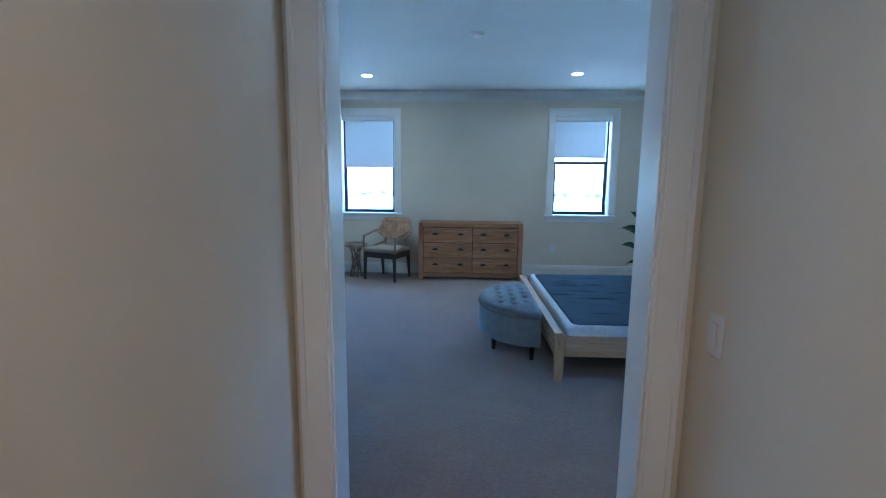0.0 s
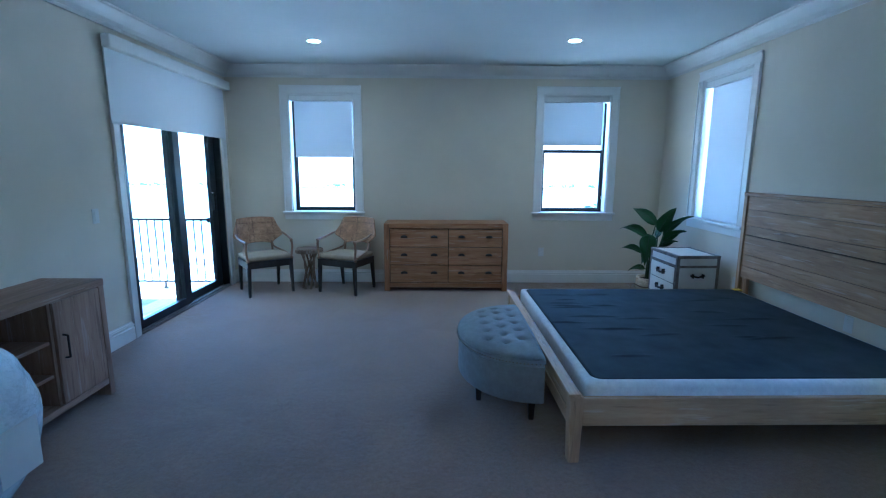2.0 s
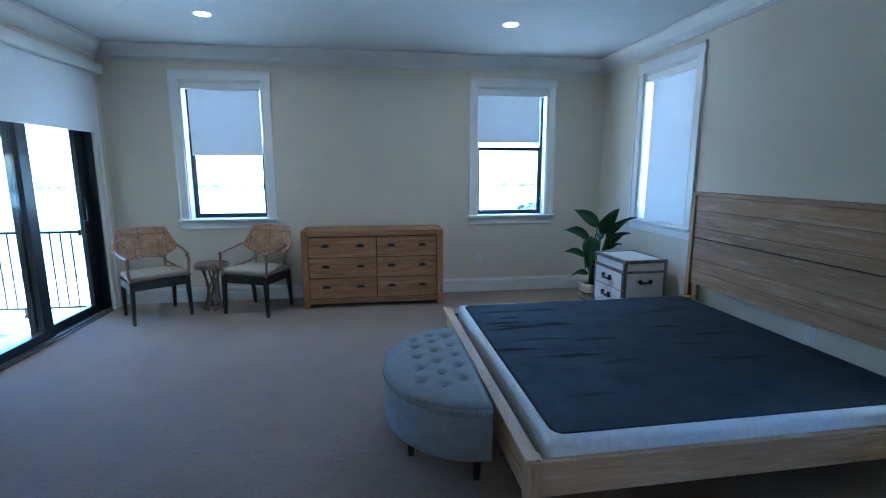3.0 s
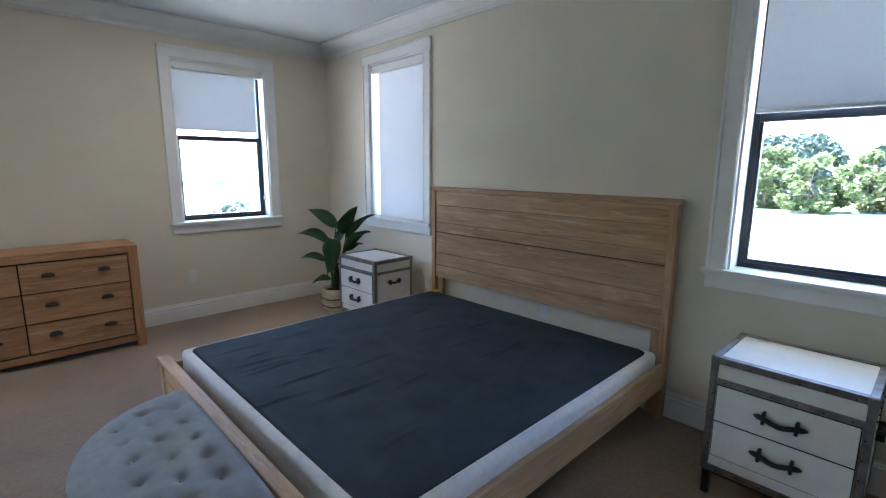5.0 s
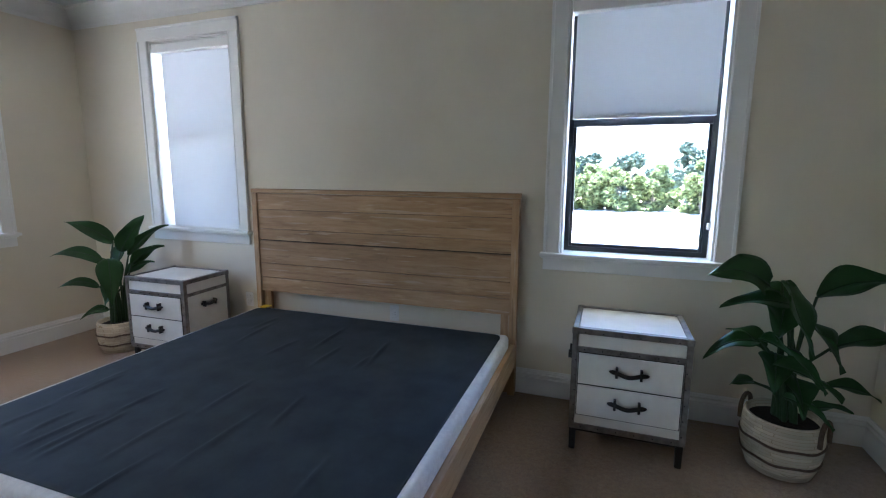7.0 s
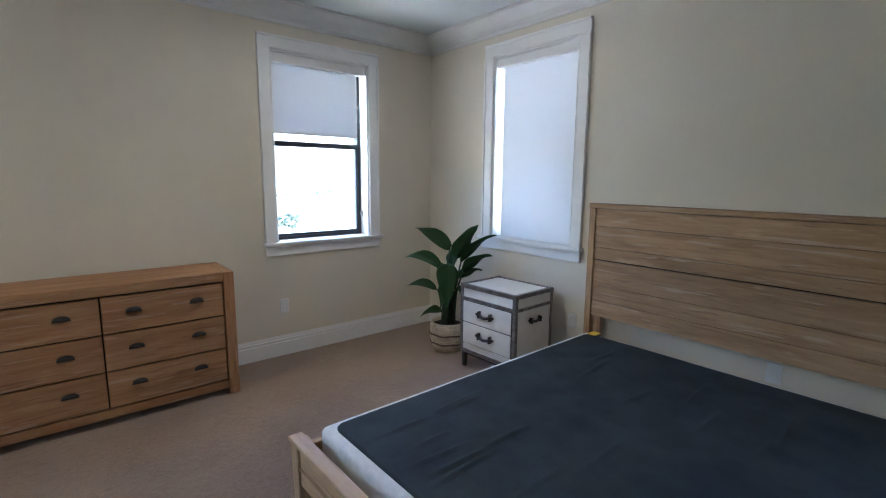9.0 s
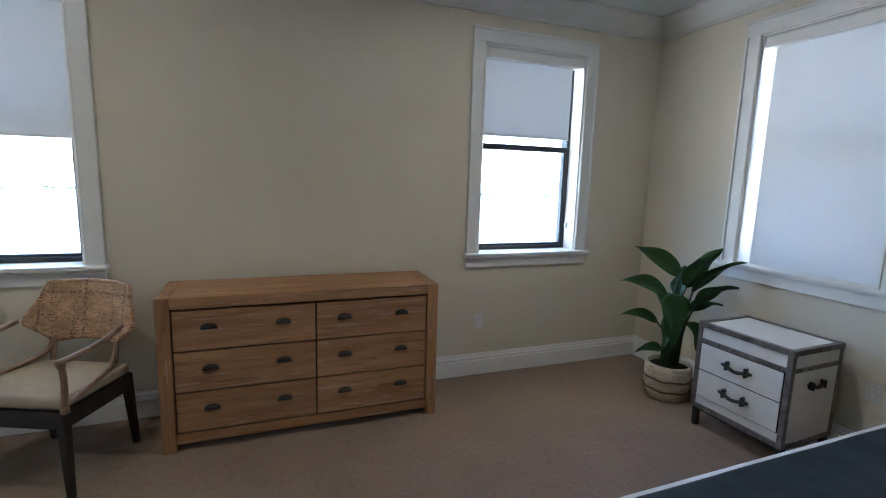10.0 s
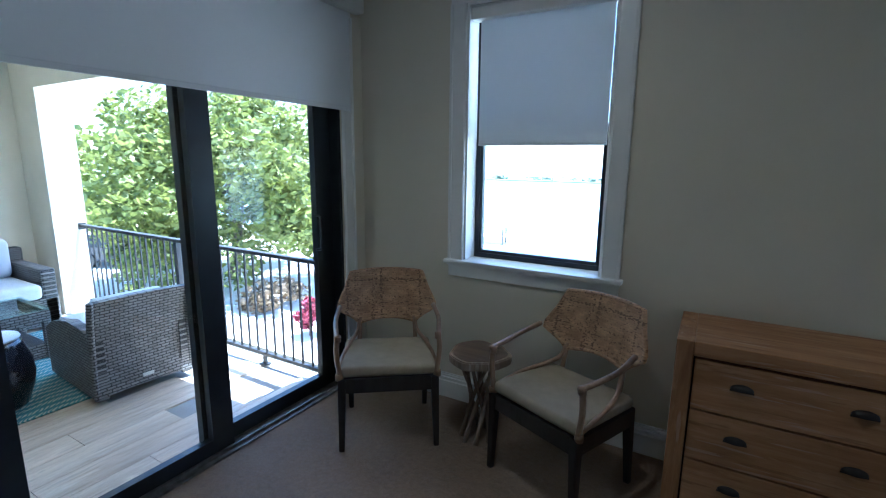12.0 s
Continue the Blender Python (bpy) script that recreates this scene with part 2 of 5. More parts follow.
PLASTIC = mottled("white_plastic", (0.64, 0.63, 0.60), (0.69, 0.68, 0.65), 0.4, 9.0, 200.0, 0.03, 0.0003)
PINE = ((0.215, 0.098, 0.036), (0.378, 0.190, 0.076), (0.51, 0.305, 0.145))
PINE_X, PINE_Y, PINE_Z = (wood("weathered_pine_" + "xyz"[k], *PINE, axis=k) for k in range(3))
HEAD = ((0.245, 0.140, 0.062), (0.400, 0.245, 0.118), (0.53, 0.365, 0.205))
HEAD_X, HEAD_Y, HEAD_Z = (wood("pale_pine_" + "xyz"[k], *HEAD, axis=k) for k in range(3))
OAK = ((0.36, 0.225, 0.11), (0.55, 0.365, 0.19), (0.65, 0.475, 0.28))
OAK_X, OAK_Y, OAK_Z = (wood("bleached_oak_" + "xyz"[k], *OAK, axis=k, relief=0.2) for k in range(3))
CAB = ((0.20, 0.125, 0.085), (0.34, 0.22, 0.15), (0.44, 0.30, 0.21))
CAB_X, CAB_Y, CAB_Z = (wood("greyed_oak_" + "xyz"[k], *CAB, axis=k, relief=0.2) for k in range(3))
DARK_WOOD = wood("black_stained_wood", (0.012, 0.01, 0.009), (0.022, 0.018, 0.016), (0.04, 0.033, 0.03), axis=2, rough=0.4, relief=0.15, knots=False)
IRON = mottled("black_iron", (0.008, 0.008, 0.008), (0.02, 0.018, 0.017), 0.45, 30.0, 200.0, 0.2, 0.0005)
BLACK_GAP = material("shadow_gap", (0.01, 0.008, 0.006), 0.9)[0]
ZINC = mottled("brushed_zinc", (0.15, 0.135, 0.118), (0.30, 0.275, 0.245), 0.48, 22.0, 260.0, 0.2, 0.0006, 0.7)
CREAM = mottled("cream_canvas", (0.70, 0.675, 0.61), (0.77, 0.745, 0.68), 0.6, 12.0, 420.0, 0.25, 0.0006)
LINEN_GREY = mottled("grey_linen", (0.25, 0.265, 0.28), (0.31, 0.33, 0.345), 0.9, 20.0, 700.0, 0.5, 0.001)
SEAT_LINEN = mottled("oat_linen", (0.28, 0.225, 0.15), (0.335, 0.272, 0.185), 0.9, 14.0, 600.0, 0.4, 0.001)
NAVY_TICK = mottled("charcoal_dust_cover", (0.026, 0.034, 0.039), (0.046, 0.056, 0.062), 0.75, 5.0, 300.0, 0.3, 0.001)
NAVY_TICK.node_tree.nodes["Principled BSDF"].inputs["Specular IOR Level"].default_value = 0.15
WHITE_TICK = mottled("white_quilted_ticking", (0.66, 0.66, 0.66), (0.8, 0.8, 0.79), 0.85, 30.0, 110.0, 0.5, 0.003)
RATTAN = woven("woven_rattan", (0.17, 0.098, 0.052), (0.58, 0.36, 0.195), 0.030, 0.013, 0.07, 0.55, patch=1.0)
CANE = wood("peeled_cane", (0.15, 0.085, 0.045), (0.28, 0.175, 0.105), (0.4, 0.27, 0.175), axis=2, rough=0.4, relief=0.15, knots=False)
BARK = wood("driftwood", (0.16, 0.115, 0.08), (0.30, 0.23, 0.17), (0.42, 0.34, 0.26), axis=2, rough=0.8, relief=0.6)
WALNUT = wood("brown_slab", (0.06, 0.038, 0.025), (0.12, 0.075, 0.048), (0.19, 0.125, 0.08), axis=0, rough=0.5, relief=0.2, knots=False)
PLANT = leaf_material("banana_leaf", (0.005, 0.021, 0.005), (0.017, 0.062, 0.012), 0.5)
PLANT.node_tree.nodes["Principled BSDF"].inputs["Specular IOR Level"].default_value = 0.35
STEM = material("leaf_stem", (0.022, 0.052, 0.016), 0.55)[0]
MIDRIB = material("leaf_midrib", (0.016, 0.045, 0.013), 0.6)[0]
SOIL = mottled("potting_soil", (0.01, 0.008, 0.006), (0.03, 0.022, 0.016), 0.95, 40.0, 120.0, 1.0, 0.01)
BASKET = woven("cream_seagrass", (0.36, 0.29, 0.19), (0.66, 0.59, 0.45), 0.06, 0.016, 0.06, 0.8)
ROPE = mottled("brown_rope", (0.07, 0.045, 0.03), (0.14, 0.095, 0.065), 0.8, 60.0, 200.0, 0.6, 0.002)
YELLOW = material("yellow_tag", (0.75, 0.5, 0.03), 0.6)[0]
PLASTIC_WRAP = mottled("milky_plastic_film", (0.5, 0.53, 0.57), (0.7, 0.73, 0.76), 0.22, 5.0, 22.0, 0.6, 0.02)
LAMP_GLOW = glow("lamp_lens", (1.0, 0.86, 0.66), 14.0)


# ---- shape helpers ----
def box(bm, lo, hi, bevel=0.0, segments=2):
    r = bmesh.ops.create_cube(bm, size=1.0, matrix=Matrix.Translation([(a + b) / 2 for a, b in zip(lo, hi)]) @ Matrix.Diagonal([b - a for a, b in zip(lo, hi)] + [1]))
    if bevel:
        edges = {e for v in r["verts"] for e in v.link_edges}
        bmesh.ops.bevel(bm, geom=list(edges), offset=bevel, segments=segments, affect="EDGES", profile=0.5)
    return bm


def boxes(*list_of):
    bm = bmesh.new()
    for lo, hi in list_of:
        box(bm, lo, hi)
    return bm


def block(lo, hi, bevel=0.004, segments=2):
    return box(bmesh.new(), lo, hi, bevel, segments)


def tapered(top, bottom, z0, z1, cx=0.0, cy=0.0, lean=(0.0, 0.0), bevel=0.003):
    """A square leg, wide at z1 and narrow at z0, its foot moved by lean."""
    bm = bmesh.new()
    r = bmesh.ops.create_cube(bm, size=1.0)
    for v in r["verts"]:
        half = top if v.co.z > 0 else bottom
        dx, dy = ((0, 0) if v.co.z > 0 else lean)
        v.co = Vector((cx + dx + math.copysign(half, v.co.x), cy + dy + math.copysign(half, v.co.y), z1 if v.co.z > 0 else z0))
    bmesh.ops.bevel(bm, geom=bm.edges[:], offset=bevel, segments=2, affect="EDGES")
    return bm


def lathe(profile, segments=40, squash=1.0):
    """A turned shape from (radius, height) pairs."""
    bm = bmesh.new()
    rings = [[bm.verts.new((r * math.cos(2 * math.pi * k / segments), squash * r * math.sin(2 * math.pi * k / segments), z)) for k in range(segments)] for r, z in profile]
    for a, b in zip(rings, rings[1:]):
        for k in range(segments):
            bm.faces.new((a[k], a[(k + 1) % segments], b[(k + 1) % segments], b[k]))
    for ring in (rings[0][::-1], rings[-1]):
        bm.faces.new(ring)
    bmesh.ops.recalc_face_normals(bm, faces=bm.faces[:])
    return bm


def tube(points, radii, segments=10, bm=None):
    """A round bar along points; radii is one number or one a point."""
    bm = bm or bmesh.new()
    points = [Vector(p) for p in points]
    if not hasattr(radii, "__len__"):
        radii = [radii] * len(points)
    rings, side = [], None
    for i, (p, r) in enumerate(zip(points, radii)):
        way = (points[min(i + 1, len(points) - 1)] - points[max(i - 1, 0)]).normalized()
        side = way.orthogonal() if side is None else side - way * side.dot(way)
        side.normalize()
        up = way.cross(side)
        rings.append([bm.verts.new(p + r * (math.cos(2 * math.pi * k / segments) * side + math.sin(2 * math.pi * k / segments) * up)) for k in range(segments)])
    for a, b in zip(rings, rings[1:]):
        for k in range(segments):
            bm.faces.new((a[k], a[(k + 1) % segments], b[(k + 1) % segments], b[k]))
    bm.faces.new(rings[0][::-1])
    bm.faces.new(rings[-1])
    bmesh.ops.recalc_face_normals(bm, faces=bm.faces[:])
    return bm


def smooth_path(points, steps=6):
    """A rounded path through the points."""
    p = [Vector(q) for q in points]
    p = [2 * p[0] - p[1]] + p + [2 * p[-1] - p[-2]]
    out = []
    for a, b, c, d in zip(p, p[1:], p[2:], p[3:]):
        for k in range(steps):
            t = k / steps
            out.append(0.5 * (2 * b + (c - a) * t + (2 * a - 5 * b + 4 * c - d) * t * t + (3 * b - a - 3 * c + d) * t ** 3))
    return out + [p[-2]]


def extrude_profile(profile, start, end, out):
    """A moulding: profile of (distance from the wall, height) drawn from start to end; out points into the room."""
    bm = bmesh.new()
    out = Vector(out)
    ends = [[bm.verts.new(Vector(p) + out * d + Vector((0, 0, z))) for d, z in profile] for p in (start, end)]
    n = len(profile)
    for k in range(n):
        bm.faces.new((ends[0][k], ends[0][(k + 1) % n], ends[1][(k + 1) % n], ends[1][k]))
    bm.faces.new(ends[0][::-1])
    bm.faces.new(ends[1])
    bmesh.ops.recalc_face_normals(bm, faces=bm.faces[:])
    return bm


def mesh_of(name, bm, mat, soft=False):
    data = bpy.data.meshes.new(name)
    if soft:
        for f in bm.faces:
            f.smooth = True
    bm.to_mesh(data)
    bm.free()
    data.materials.append(mat)
    return data


def thing(name, m, label, category, group="", kind=""):
    ob = new(name)
    ob.empty_display_size = 0.1
    ob.matrix_basis = m
    return tagged(ob, label, category, group, kind)


def part(name, bm, mat, parent, label="", soft=False):
    ob = new(name, mesh_of(name, bm, mat, soft))
    ob.parent = parent
    return tagged(ob, label) if label else ob


def solid(name, bm, mat, label, category, kind="", group="", soft=False):
    return tagged(new(name, mesh_of(name, bm, mat, soft)), label, category, group, kind)


def structure(name, bm, mat, label, category):
    return solid(name, bm, mat, label, category, "structure")


def cut_wall(along, face, back, lo, hi, z0, z1, holes):
    """A wall with rectangular openings (lo, hi, bottom, top) right through it. along: 0 runs along x, 1 along y."""
    bm = bmesh.new()
    cuts = sorted({lo, hi, *[h[0] for h in holes], *[h[1] for h in holes]})
    for a, b in zip(cuts, cuts[1:]):
        levels = [z0]
        for h in sorted(holes, key=lambda q: q[2]):
            if h[0] <= a and b <= h[1]:
                levels += [h[2], h[3]]
        levels.append(z1)
        for c, d in zip(levels[::2], levels[1::2]):
            if d - c > 1e-4:
                if along == 0:
                    box(bm, (a, min(face, back), c), (b, max(face, back), d))
                else:
                    box(bm, (min(face, back), a, c), (max(face, back), b, d))
    bmesh.ops.remove_doubles(bm, verts=bm.verts[:], dist=1e-5)
    return bm


# ---- the shell of the room ----
WIN = {  # opening: lo, hi, bottom, top
    "n1": (-1.577, -0.747, 0.945, 2.428), "n2": (1.668, 2.518, 0.945, 2.428),
    "e1": (5.983, 6.80, 0.972, 2.455), "e2": (2.675, 3.512, 0.945, 2.43),
}
SLIDE = (5.58, 7.45, 0.0, 2.42)
structure("floor", boxes(((WEST - 0.02, HALL - 0.05, -0.12), (EAST + 0.05, NORTH + 0.02, 0.0))), CARPET, "beige-brown cut-pile carpet, trodden and slightly mottled", "carpet")
structure("ceiling", boxes(((WEST - 0.05, SOUTH - 0.05, CEIL), (EAST + 0.05, NORTH + 0.05, CEIL + 0.12))), CEILING_SHADED, "smooth white painted bedroom ceiling, teal shade put into its colour", "ceiling")
structure("wall_north", cut_wall(0, NORTH, NORTH + 0.22, WEST - 0.2, EAST + 0.22, -0.12, CEIL + 0.1, [WIN["n1"], WIN["n2"]]), PAINT, "cream painted wall with two windows", "wall")
structure("wall_east", cut_wall(1, EAST, EAST + 0.22, SOUTH - 0.14, NORTH, -0.12, CEIL + 0.1, [WIN["e1"], WIN["e2"]]), PAINT, "cream painted wall behind the bed", "wall")
structure("wall_west", cut_wall(1, WEST, WEST - 0.2, SOUTH - 0.14, NORTH, -0.12, CEIL + 0.1, [SLIDE]), PAINT, "cream painted wall with the sliding door", "wall")
structure("wall_south", cut_wall(0, SOUTH, HALL, WEST, EAST, -0.12, CEIL + 0.1, [(DOOR_L - 0.018, DOOR_R + 0.018, -0.12, DOOR_H + 0.018)]), PAINT, "cream painted wall with the doorway", "wall")

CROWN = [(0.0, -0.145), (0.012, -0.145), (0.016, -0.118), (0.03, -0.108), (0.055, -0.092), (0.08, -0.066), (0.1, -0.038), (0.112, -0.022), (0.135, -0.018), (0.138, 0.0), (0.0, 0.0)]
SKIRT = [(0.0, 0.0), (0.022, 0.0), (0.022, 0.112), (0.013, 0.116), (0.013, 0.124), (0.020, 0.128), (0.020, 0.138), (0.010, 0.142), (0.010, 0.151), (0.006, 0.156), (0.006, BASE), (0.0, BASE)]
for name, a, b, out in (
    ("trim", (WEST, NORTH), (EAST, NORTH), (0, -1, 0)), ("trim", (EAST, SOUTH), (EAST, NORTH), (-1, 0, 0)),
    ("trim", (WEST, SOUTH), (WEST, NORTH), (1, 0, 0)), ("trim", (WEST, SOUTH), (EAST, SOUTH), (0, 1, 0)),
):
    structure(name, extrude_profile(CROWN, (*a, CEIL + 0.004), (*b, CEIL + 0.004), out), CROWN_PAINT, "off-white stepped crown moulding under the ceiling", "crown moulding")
for a, b, out in (
    ((WEST, NORTH), (EAST, NORTH), (0, -1, 0)), ((EAST, SOUTH), (EAST, NORTH), (-1, 0, 0)),
    ((WEST, SOUTH), (WEST, SLIDE[0] - 0.095), (1, 0, 0)), ((WEST, SLIDE[1] + 0.095), (WEST, NORTH), (1, 0, 0)),
    ((WEST, SOUTH), (DOOR_L - 0.11, SOUTH), (0, 1, 0)), ((DOOR_R + 0.11, SOUTH), (EAST, SOUTH), (0, 1, 0)),
):
    structure("baseboard", extrude_profile(SKIRT, (*a, 0.001), (*b, 0.001), out), TRIM, "tall white stepped baseboard", "baseboard")

# the doorway: lining and casings on both faces
doorway = thing("door_1", pose(0, 0, 0), "white painted cased doorway with no door leaf in view", "doorway", kind="structure")
for x0, x1 in ((DOOR_L - 0.018, DOOR_L), (DOOR_R, DOOR_R + 0.018)):
    part("jamb", block((x0, HALL - 0.004, 0), (x1, SOUTH + 0.004, DOOR_H), 0.001), TRIM, doorway)
part("jamb", block((DOOR_L - 0.018, HALL - 0.004, DOOR_H), (DOOR_R + 0.018, SOUTH + 0.004, DOOR_H + 0.018), 0.001), TRIM, doorway, "head lining")
CASE, DOOR_CASE = 0.099, 0.092


def casing_leg(lo, hi, faces, z0, z1, along, face, out):
    """A flat board with a raised back band, on the face of a wall. faces: which side the band is on."""
    bm = bmesh.new()
    def put(a, b, z, y, d0, d1):
        lo3, hi3 = [a, face + out * d0, z], [b, face + out * d1, y]
        if along == 1:
            lo3, hi3 = [face + out * d0, a, z], [face + out * d1, b, y]
        l = [min(p, q) for p, q in zip(lo3, hi3)]
        h = [max(p, q) for p, q in zip(lo3, hi3)]
        box(bm, l, h, 0.002, 1)
    put(lo, hi, z0, z1, 0.0, 0.018)
    band = 0.016
    if faces == "lo":
        put(lo - 0.001, lo + band, z0, z1 + 0.001, 0.0, 0.028)
        put(hi - 0.012, hi - 0.004, z0, z1, 0.0, 0.021)
    elif faces == "hi":
        put(hi - band, hi + 0.001, z0, z1 + 0.001, 0.0, 0.028)
        put(lo + 0.004, lo + 0.012, z0, z1, 0.0, 0.021)
    else:
        put(lo, hi, z1 - band, z1 + 0.001, 0.0, 0.028)
        put(lo + 0.092, hi - 0.092, z0 + 0.004, z0 + 0.012, 0.0, 0.021)
    return bm


for face, out in ((HALL, -1), (SOUTH, 1)):
    part("casing", casing_leg(DOOR_L - 0.006 - DOOR_CASE, DOOR_L - 0.006, "lo", 0, DOOR_H + 0.006, 0, face, out), TRIM, doorway)
    part("casing", casing_leg(DOOR_R + 0.006, DOOR_R + 0.006 + DOOR_CASE, "hi", 0, DOOR_H + 0.006, 0, face, out), TRIM, doorway)
    part("casing", casing_leg(DOOR_L - 0.006 - DOOR_CASE, DOOR_R + 0.006 + DOOR_CASE, "top", DOOR_H + 0.006, DOOR_H + 0.006 + DOOR_CASE, 0, face, out), TRIM, doorway)

# the passage outside the doorway
HALL_E, HALL_W, HALL_S = 1.0, -0.168, -1.6
structure("wall_passage_east", boxes(((HALL_E, HALL_S, -0.12), (HALL_E + 0.14, HALL - 0.001, CEIL + 0.1))), PAINT, "cream painted passage wall with the light switch", "wall")
structure("wall_passage_west", boxes(((HALL_W - 0.14, HALL_S, -0.12), (HALL_W, HALL - 0.001, CEIL + 0.1))), PAINT, "cream painted passage wall", "wall")
structure("wall_passage_south", boxes(((HALL_W - 0.14, HALL_S - 0.14, -0.12), (HALL_E + 0.14, HALL_S, CEIL + 0.1))), PAINT, "cream painted end wall of the passage", "wall")
structure("floor_passage", boxes(((HALL_W - 0.1, HALL_S - 0.1, -0.12), (HALL_E + 0.1, HALL - 0.05, -0.002))), CARPET, "beige-brown carpet of the passage", "carpet")
structure("ceiling_passage", boxes(((HALL_W - 0.1, HALL_S - 0.1, CEIL), (HALL_E + 0.1, SOUTH - 0.06, CEIL + 0.12))), CEILING_SHADED, "white passage ceiling in the same teal-shaded colour", "ceiling")


# ---- windows ----
def window(name, key, label, shade_to, along, gap):
    """A sash window in its opening, with a casing, stool and apron inside; along: 0 in the north wall, 1 in the east wall."""
    lo, hi, z0, z1 = WIN[key]
    w = hi - lo
    # local frame: x along the wall, y outwards, z up, origin at the opening's lower left as seen from inside
    m = pose(lo, NORTH, 0) if along == 0 else pose(EAST, hi, 0, 0, 0, -90)
    ob = thing(name, m, label, "window", kind="structure")
    for n, bm in (
        ("casing", casing_leg(-CASE, 0, "lo", z0, z1, 0, 0, -1)), ("casing", casing_leg(w, w + CASE, "hi", z0, z1, 0, 0, -1)),
        ("casing", casing_leg(-CASE, w + CASE, "top", z1, z1 + CASE, 0, 0, -1)),
    ):
        part(n, bm, TRIM, ob)
    part("window_sill", block((-CASE - 0.018, -0.055, z0 - 0.022), (w + CASE + 0.018, 0.14, z0 + 0.002), 0.006, 3), TRIM, ob)
    ap = block((-CASE, -0.018, z0 - 0.106), (w + CASE, 0.0, z0 - 0.022), 0.003)
    box(ap, (-CASE - 0.008, -0.032, z0 - 0.036), (w + CASE + 0.008, 0.0, z0 - 0.0222), 0.005)
    part("apron", ap, TRIM, ob)
    d0, d1 = 0.0, 0.135
    part("reveal", boxes(((0, d0, z0), (0.012, d1, z1)), ((w - 0.012, d0, z0), (w, d1, z1)), ((0.012, d0, z1 - 0.012), (w - 0.012, d1, z1))), TRIM, ob)
    f0, f1, t = 0.125, 0.20, 0.028
    mid = 1.735
    part("window_frame", boxes(((0.012, f0, z0 + 0.002), (0.012 + t, f1, z1 - 0.012)), ((w - 0.012 - t, f0, z0 + 0.002), (w - 0.012, f1, z1 - 0.012)),
         ((0.012 + t, f0, z1 - 0.012 - t), (w - 0.012 - t, f1, z1 - 0.012)), ((0.012 + t, f0, z0 + 0.002), (w - 0.012 - t, f1, z0 + 0.03))), BRONZE, ob)
    sash = block((0.041, f0 - 0.006, mid - 0.022), (w - 0.041, f1 - 0.02, mid + 0.022), 0.003)
    for a, b in ((0.041, 0.058), (w - 0.058, w - 0.041)):
        box(sash, (a, f0 + 0.004, z0 + 0.031), (b, f0 + 0.04, mid - 0.0225), 0.002)
    box(sash, (0.0585, f0 + 0.004, z0 + 0.031), (w - 0.0585, f0 + 0.04, z0 + 0.05), 0.002)
    part("lower_sash", sash, BRONZE, ob)
    for a, b, y in ((z0 + 0.045, mid - 0.02, f0 + 0.02), (mid + 0.0225, z1 - 0.042, f1 - 0.04)):
        pane = part("pane", block((0.042, y, a), (w - 0.042, y + 0.005, b), 0), GLASS, ob)
        pane.visible_shadow = False
    latch = block((w - 0.03, 0.085, z0 + 0.17), (w - 0.0122, 0.11, z0 + 0.21), 0.003)
    part("tilt_latch", latch, PLASTIC, ob)
    # the roller shade hangs in the opening
    sh = thing("roller_shade", m @ pose(0, 0.06, 0), "white fabric roller shade pulled " + ("all the way down" if shade_to < 1.2 else "halfway down") + " in the window", "roller shade", "window shades")
    part("cassette", block((0.014, -0.048, z1 - 0.085), (w - 0.014, 0.035, z1 - 0.0125), 0.006), TRIM, sh)
    part("fabric", block((gap[0], 0.004, shade_to), (w - gap[1], 0.0065, z1 - 0.08), 0), SHADE, sh)
    part("hem_bar", block((gap[0], -0.003, shade_to - 0.004), (w - gap[1], 0.011, shade_to + 0.016), 0.003), SHADE, sh)
    # added white strip, stands in for the bright line of light atop the cassette
    part("slat", block((0.02, -0.054, z1 - 0.026), (w - 0.14, -0.0485, z1 - 0.019), 0.001), PLASTIC, sh, "thin white strip in place of a line of light")
    return ob


window("window_1", "n1", "white cased sash window with a dark frame, looking over water", 1.645, 0, (0.055, 0.03))
window("window_2", "n2", "white cased sash window with a dark frame beside the corner", 1.81, 0, (0.02, 0.075))
window("window_3", "e1", "white cased window beside the bed, covered by its shade", 0.958, 1, (0.055, 0.02))
window("window_4", "e2", "white cased sash window with a dark frame, looking on trees", 1.755, 1, (0.035, 0.04))

# ---- the sliding door ----
S0, S1, _, SH = SLIDE
slider = thing("door_2", pose(WEST, 0, 0), "black framed sliding glass door to the balcony, closed", "sliding door", kind="structure")
part("casing", casing_leg(S0 - DOOR_CASE, S0, "lo", 0, SH, 1, 0, 1), TRIM, slider)
part("casing", casing_leg(S1, S1 + DOOR_CASE, "hi", 0, SH, 1, 0, 1), TRIM, slider)
part("casing", casing_leg(S0 - DOOR_CASE, S1 + DOOR_CASE, "top", SH, SH + DOOR_CASE, 1, 0, 1), TRIM, slider)
part("outer_frame", boxes(((-0.17, S0, 0.0), (-0.012, S0 + 0.03, SH)), ((-0.17, S1 - 0.02, 0.0), (-0.012, S1, SH)), ((-0.17, S0 + 0.03, SH - 0.03), (-0.012, S1 - 0.02, SH))), BRONZE, slider)
part("track", boxes(((-0.17, S0 + 0.03, -0.002), (0.012, S1 - 0.02, 0.012)), ((-0.085, S0 + 0.03, 0.012), (-0.08, S1 - 0.02, 0.02)), ((-0.028, S0 + 0.03, 0.012), (-0.012, S1 - 0.02, 0.03))), ZINC, slider)
MIDDLE = 6.485


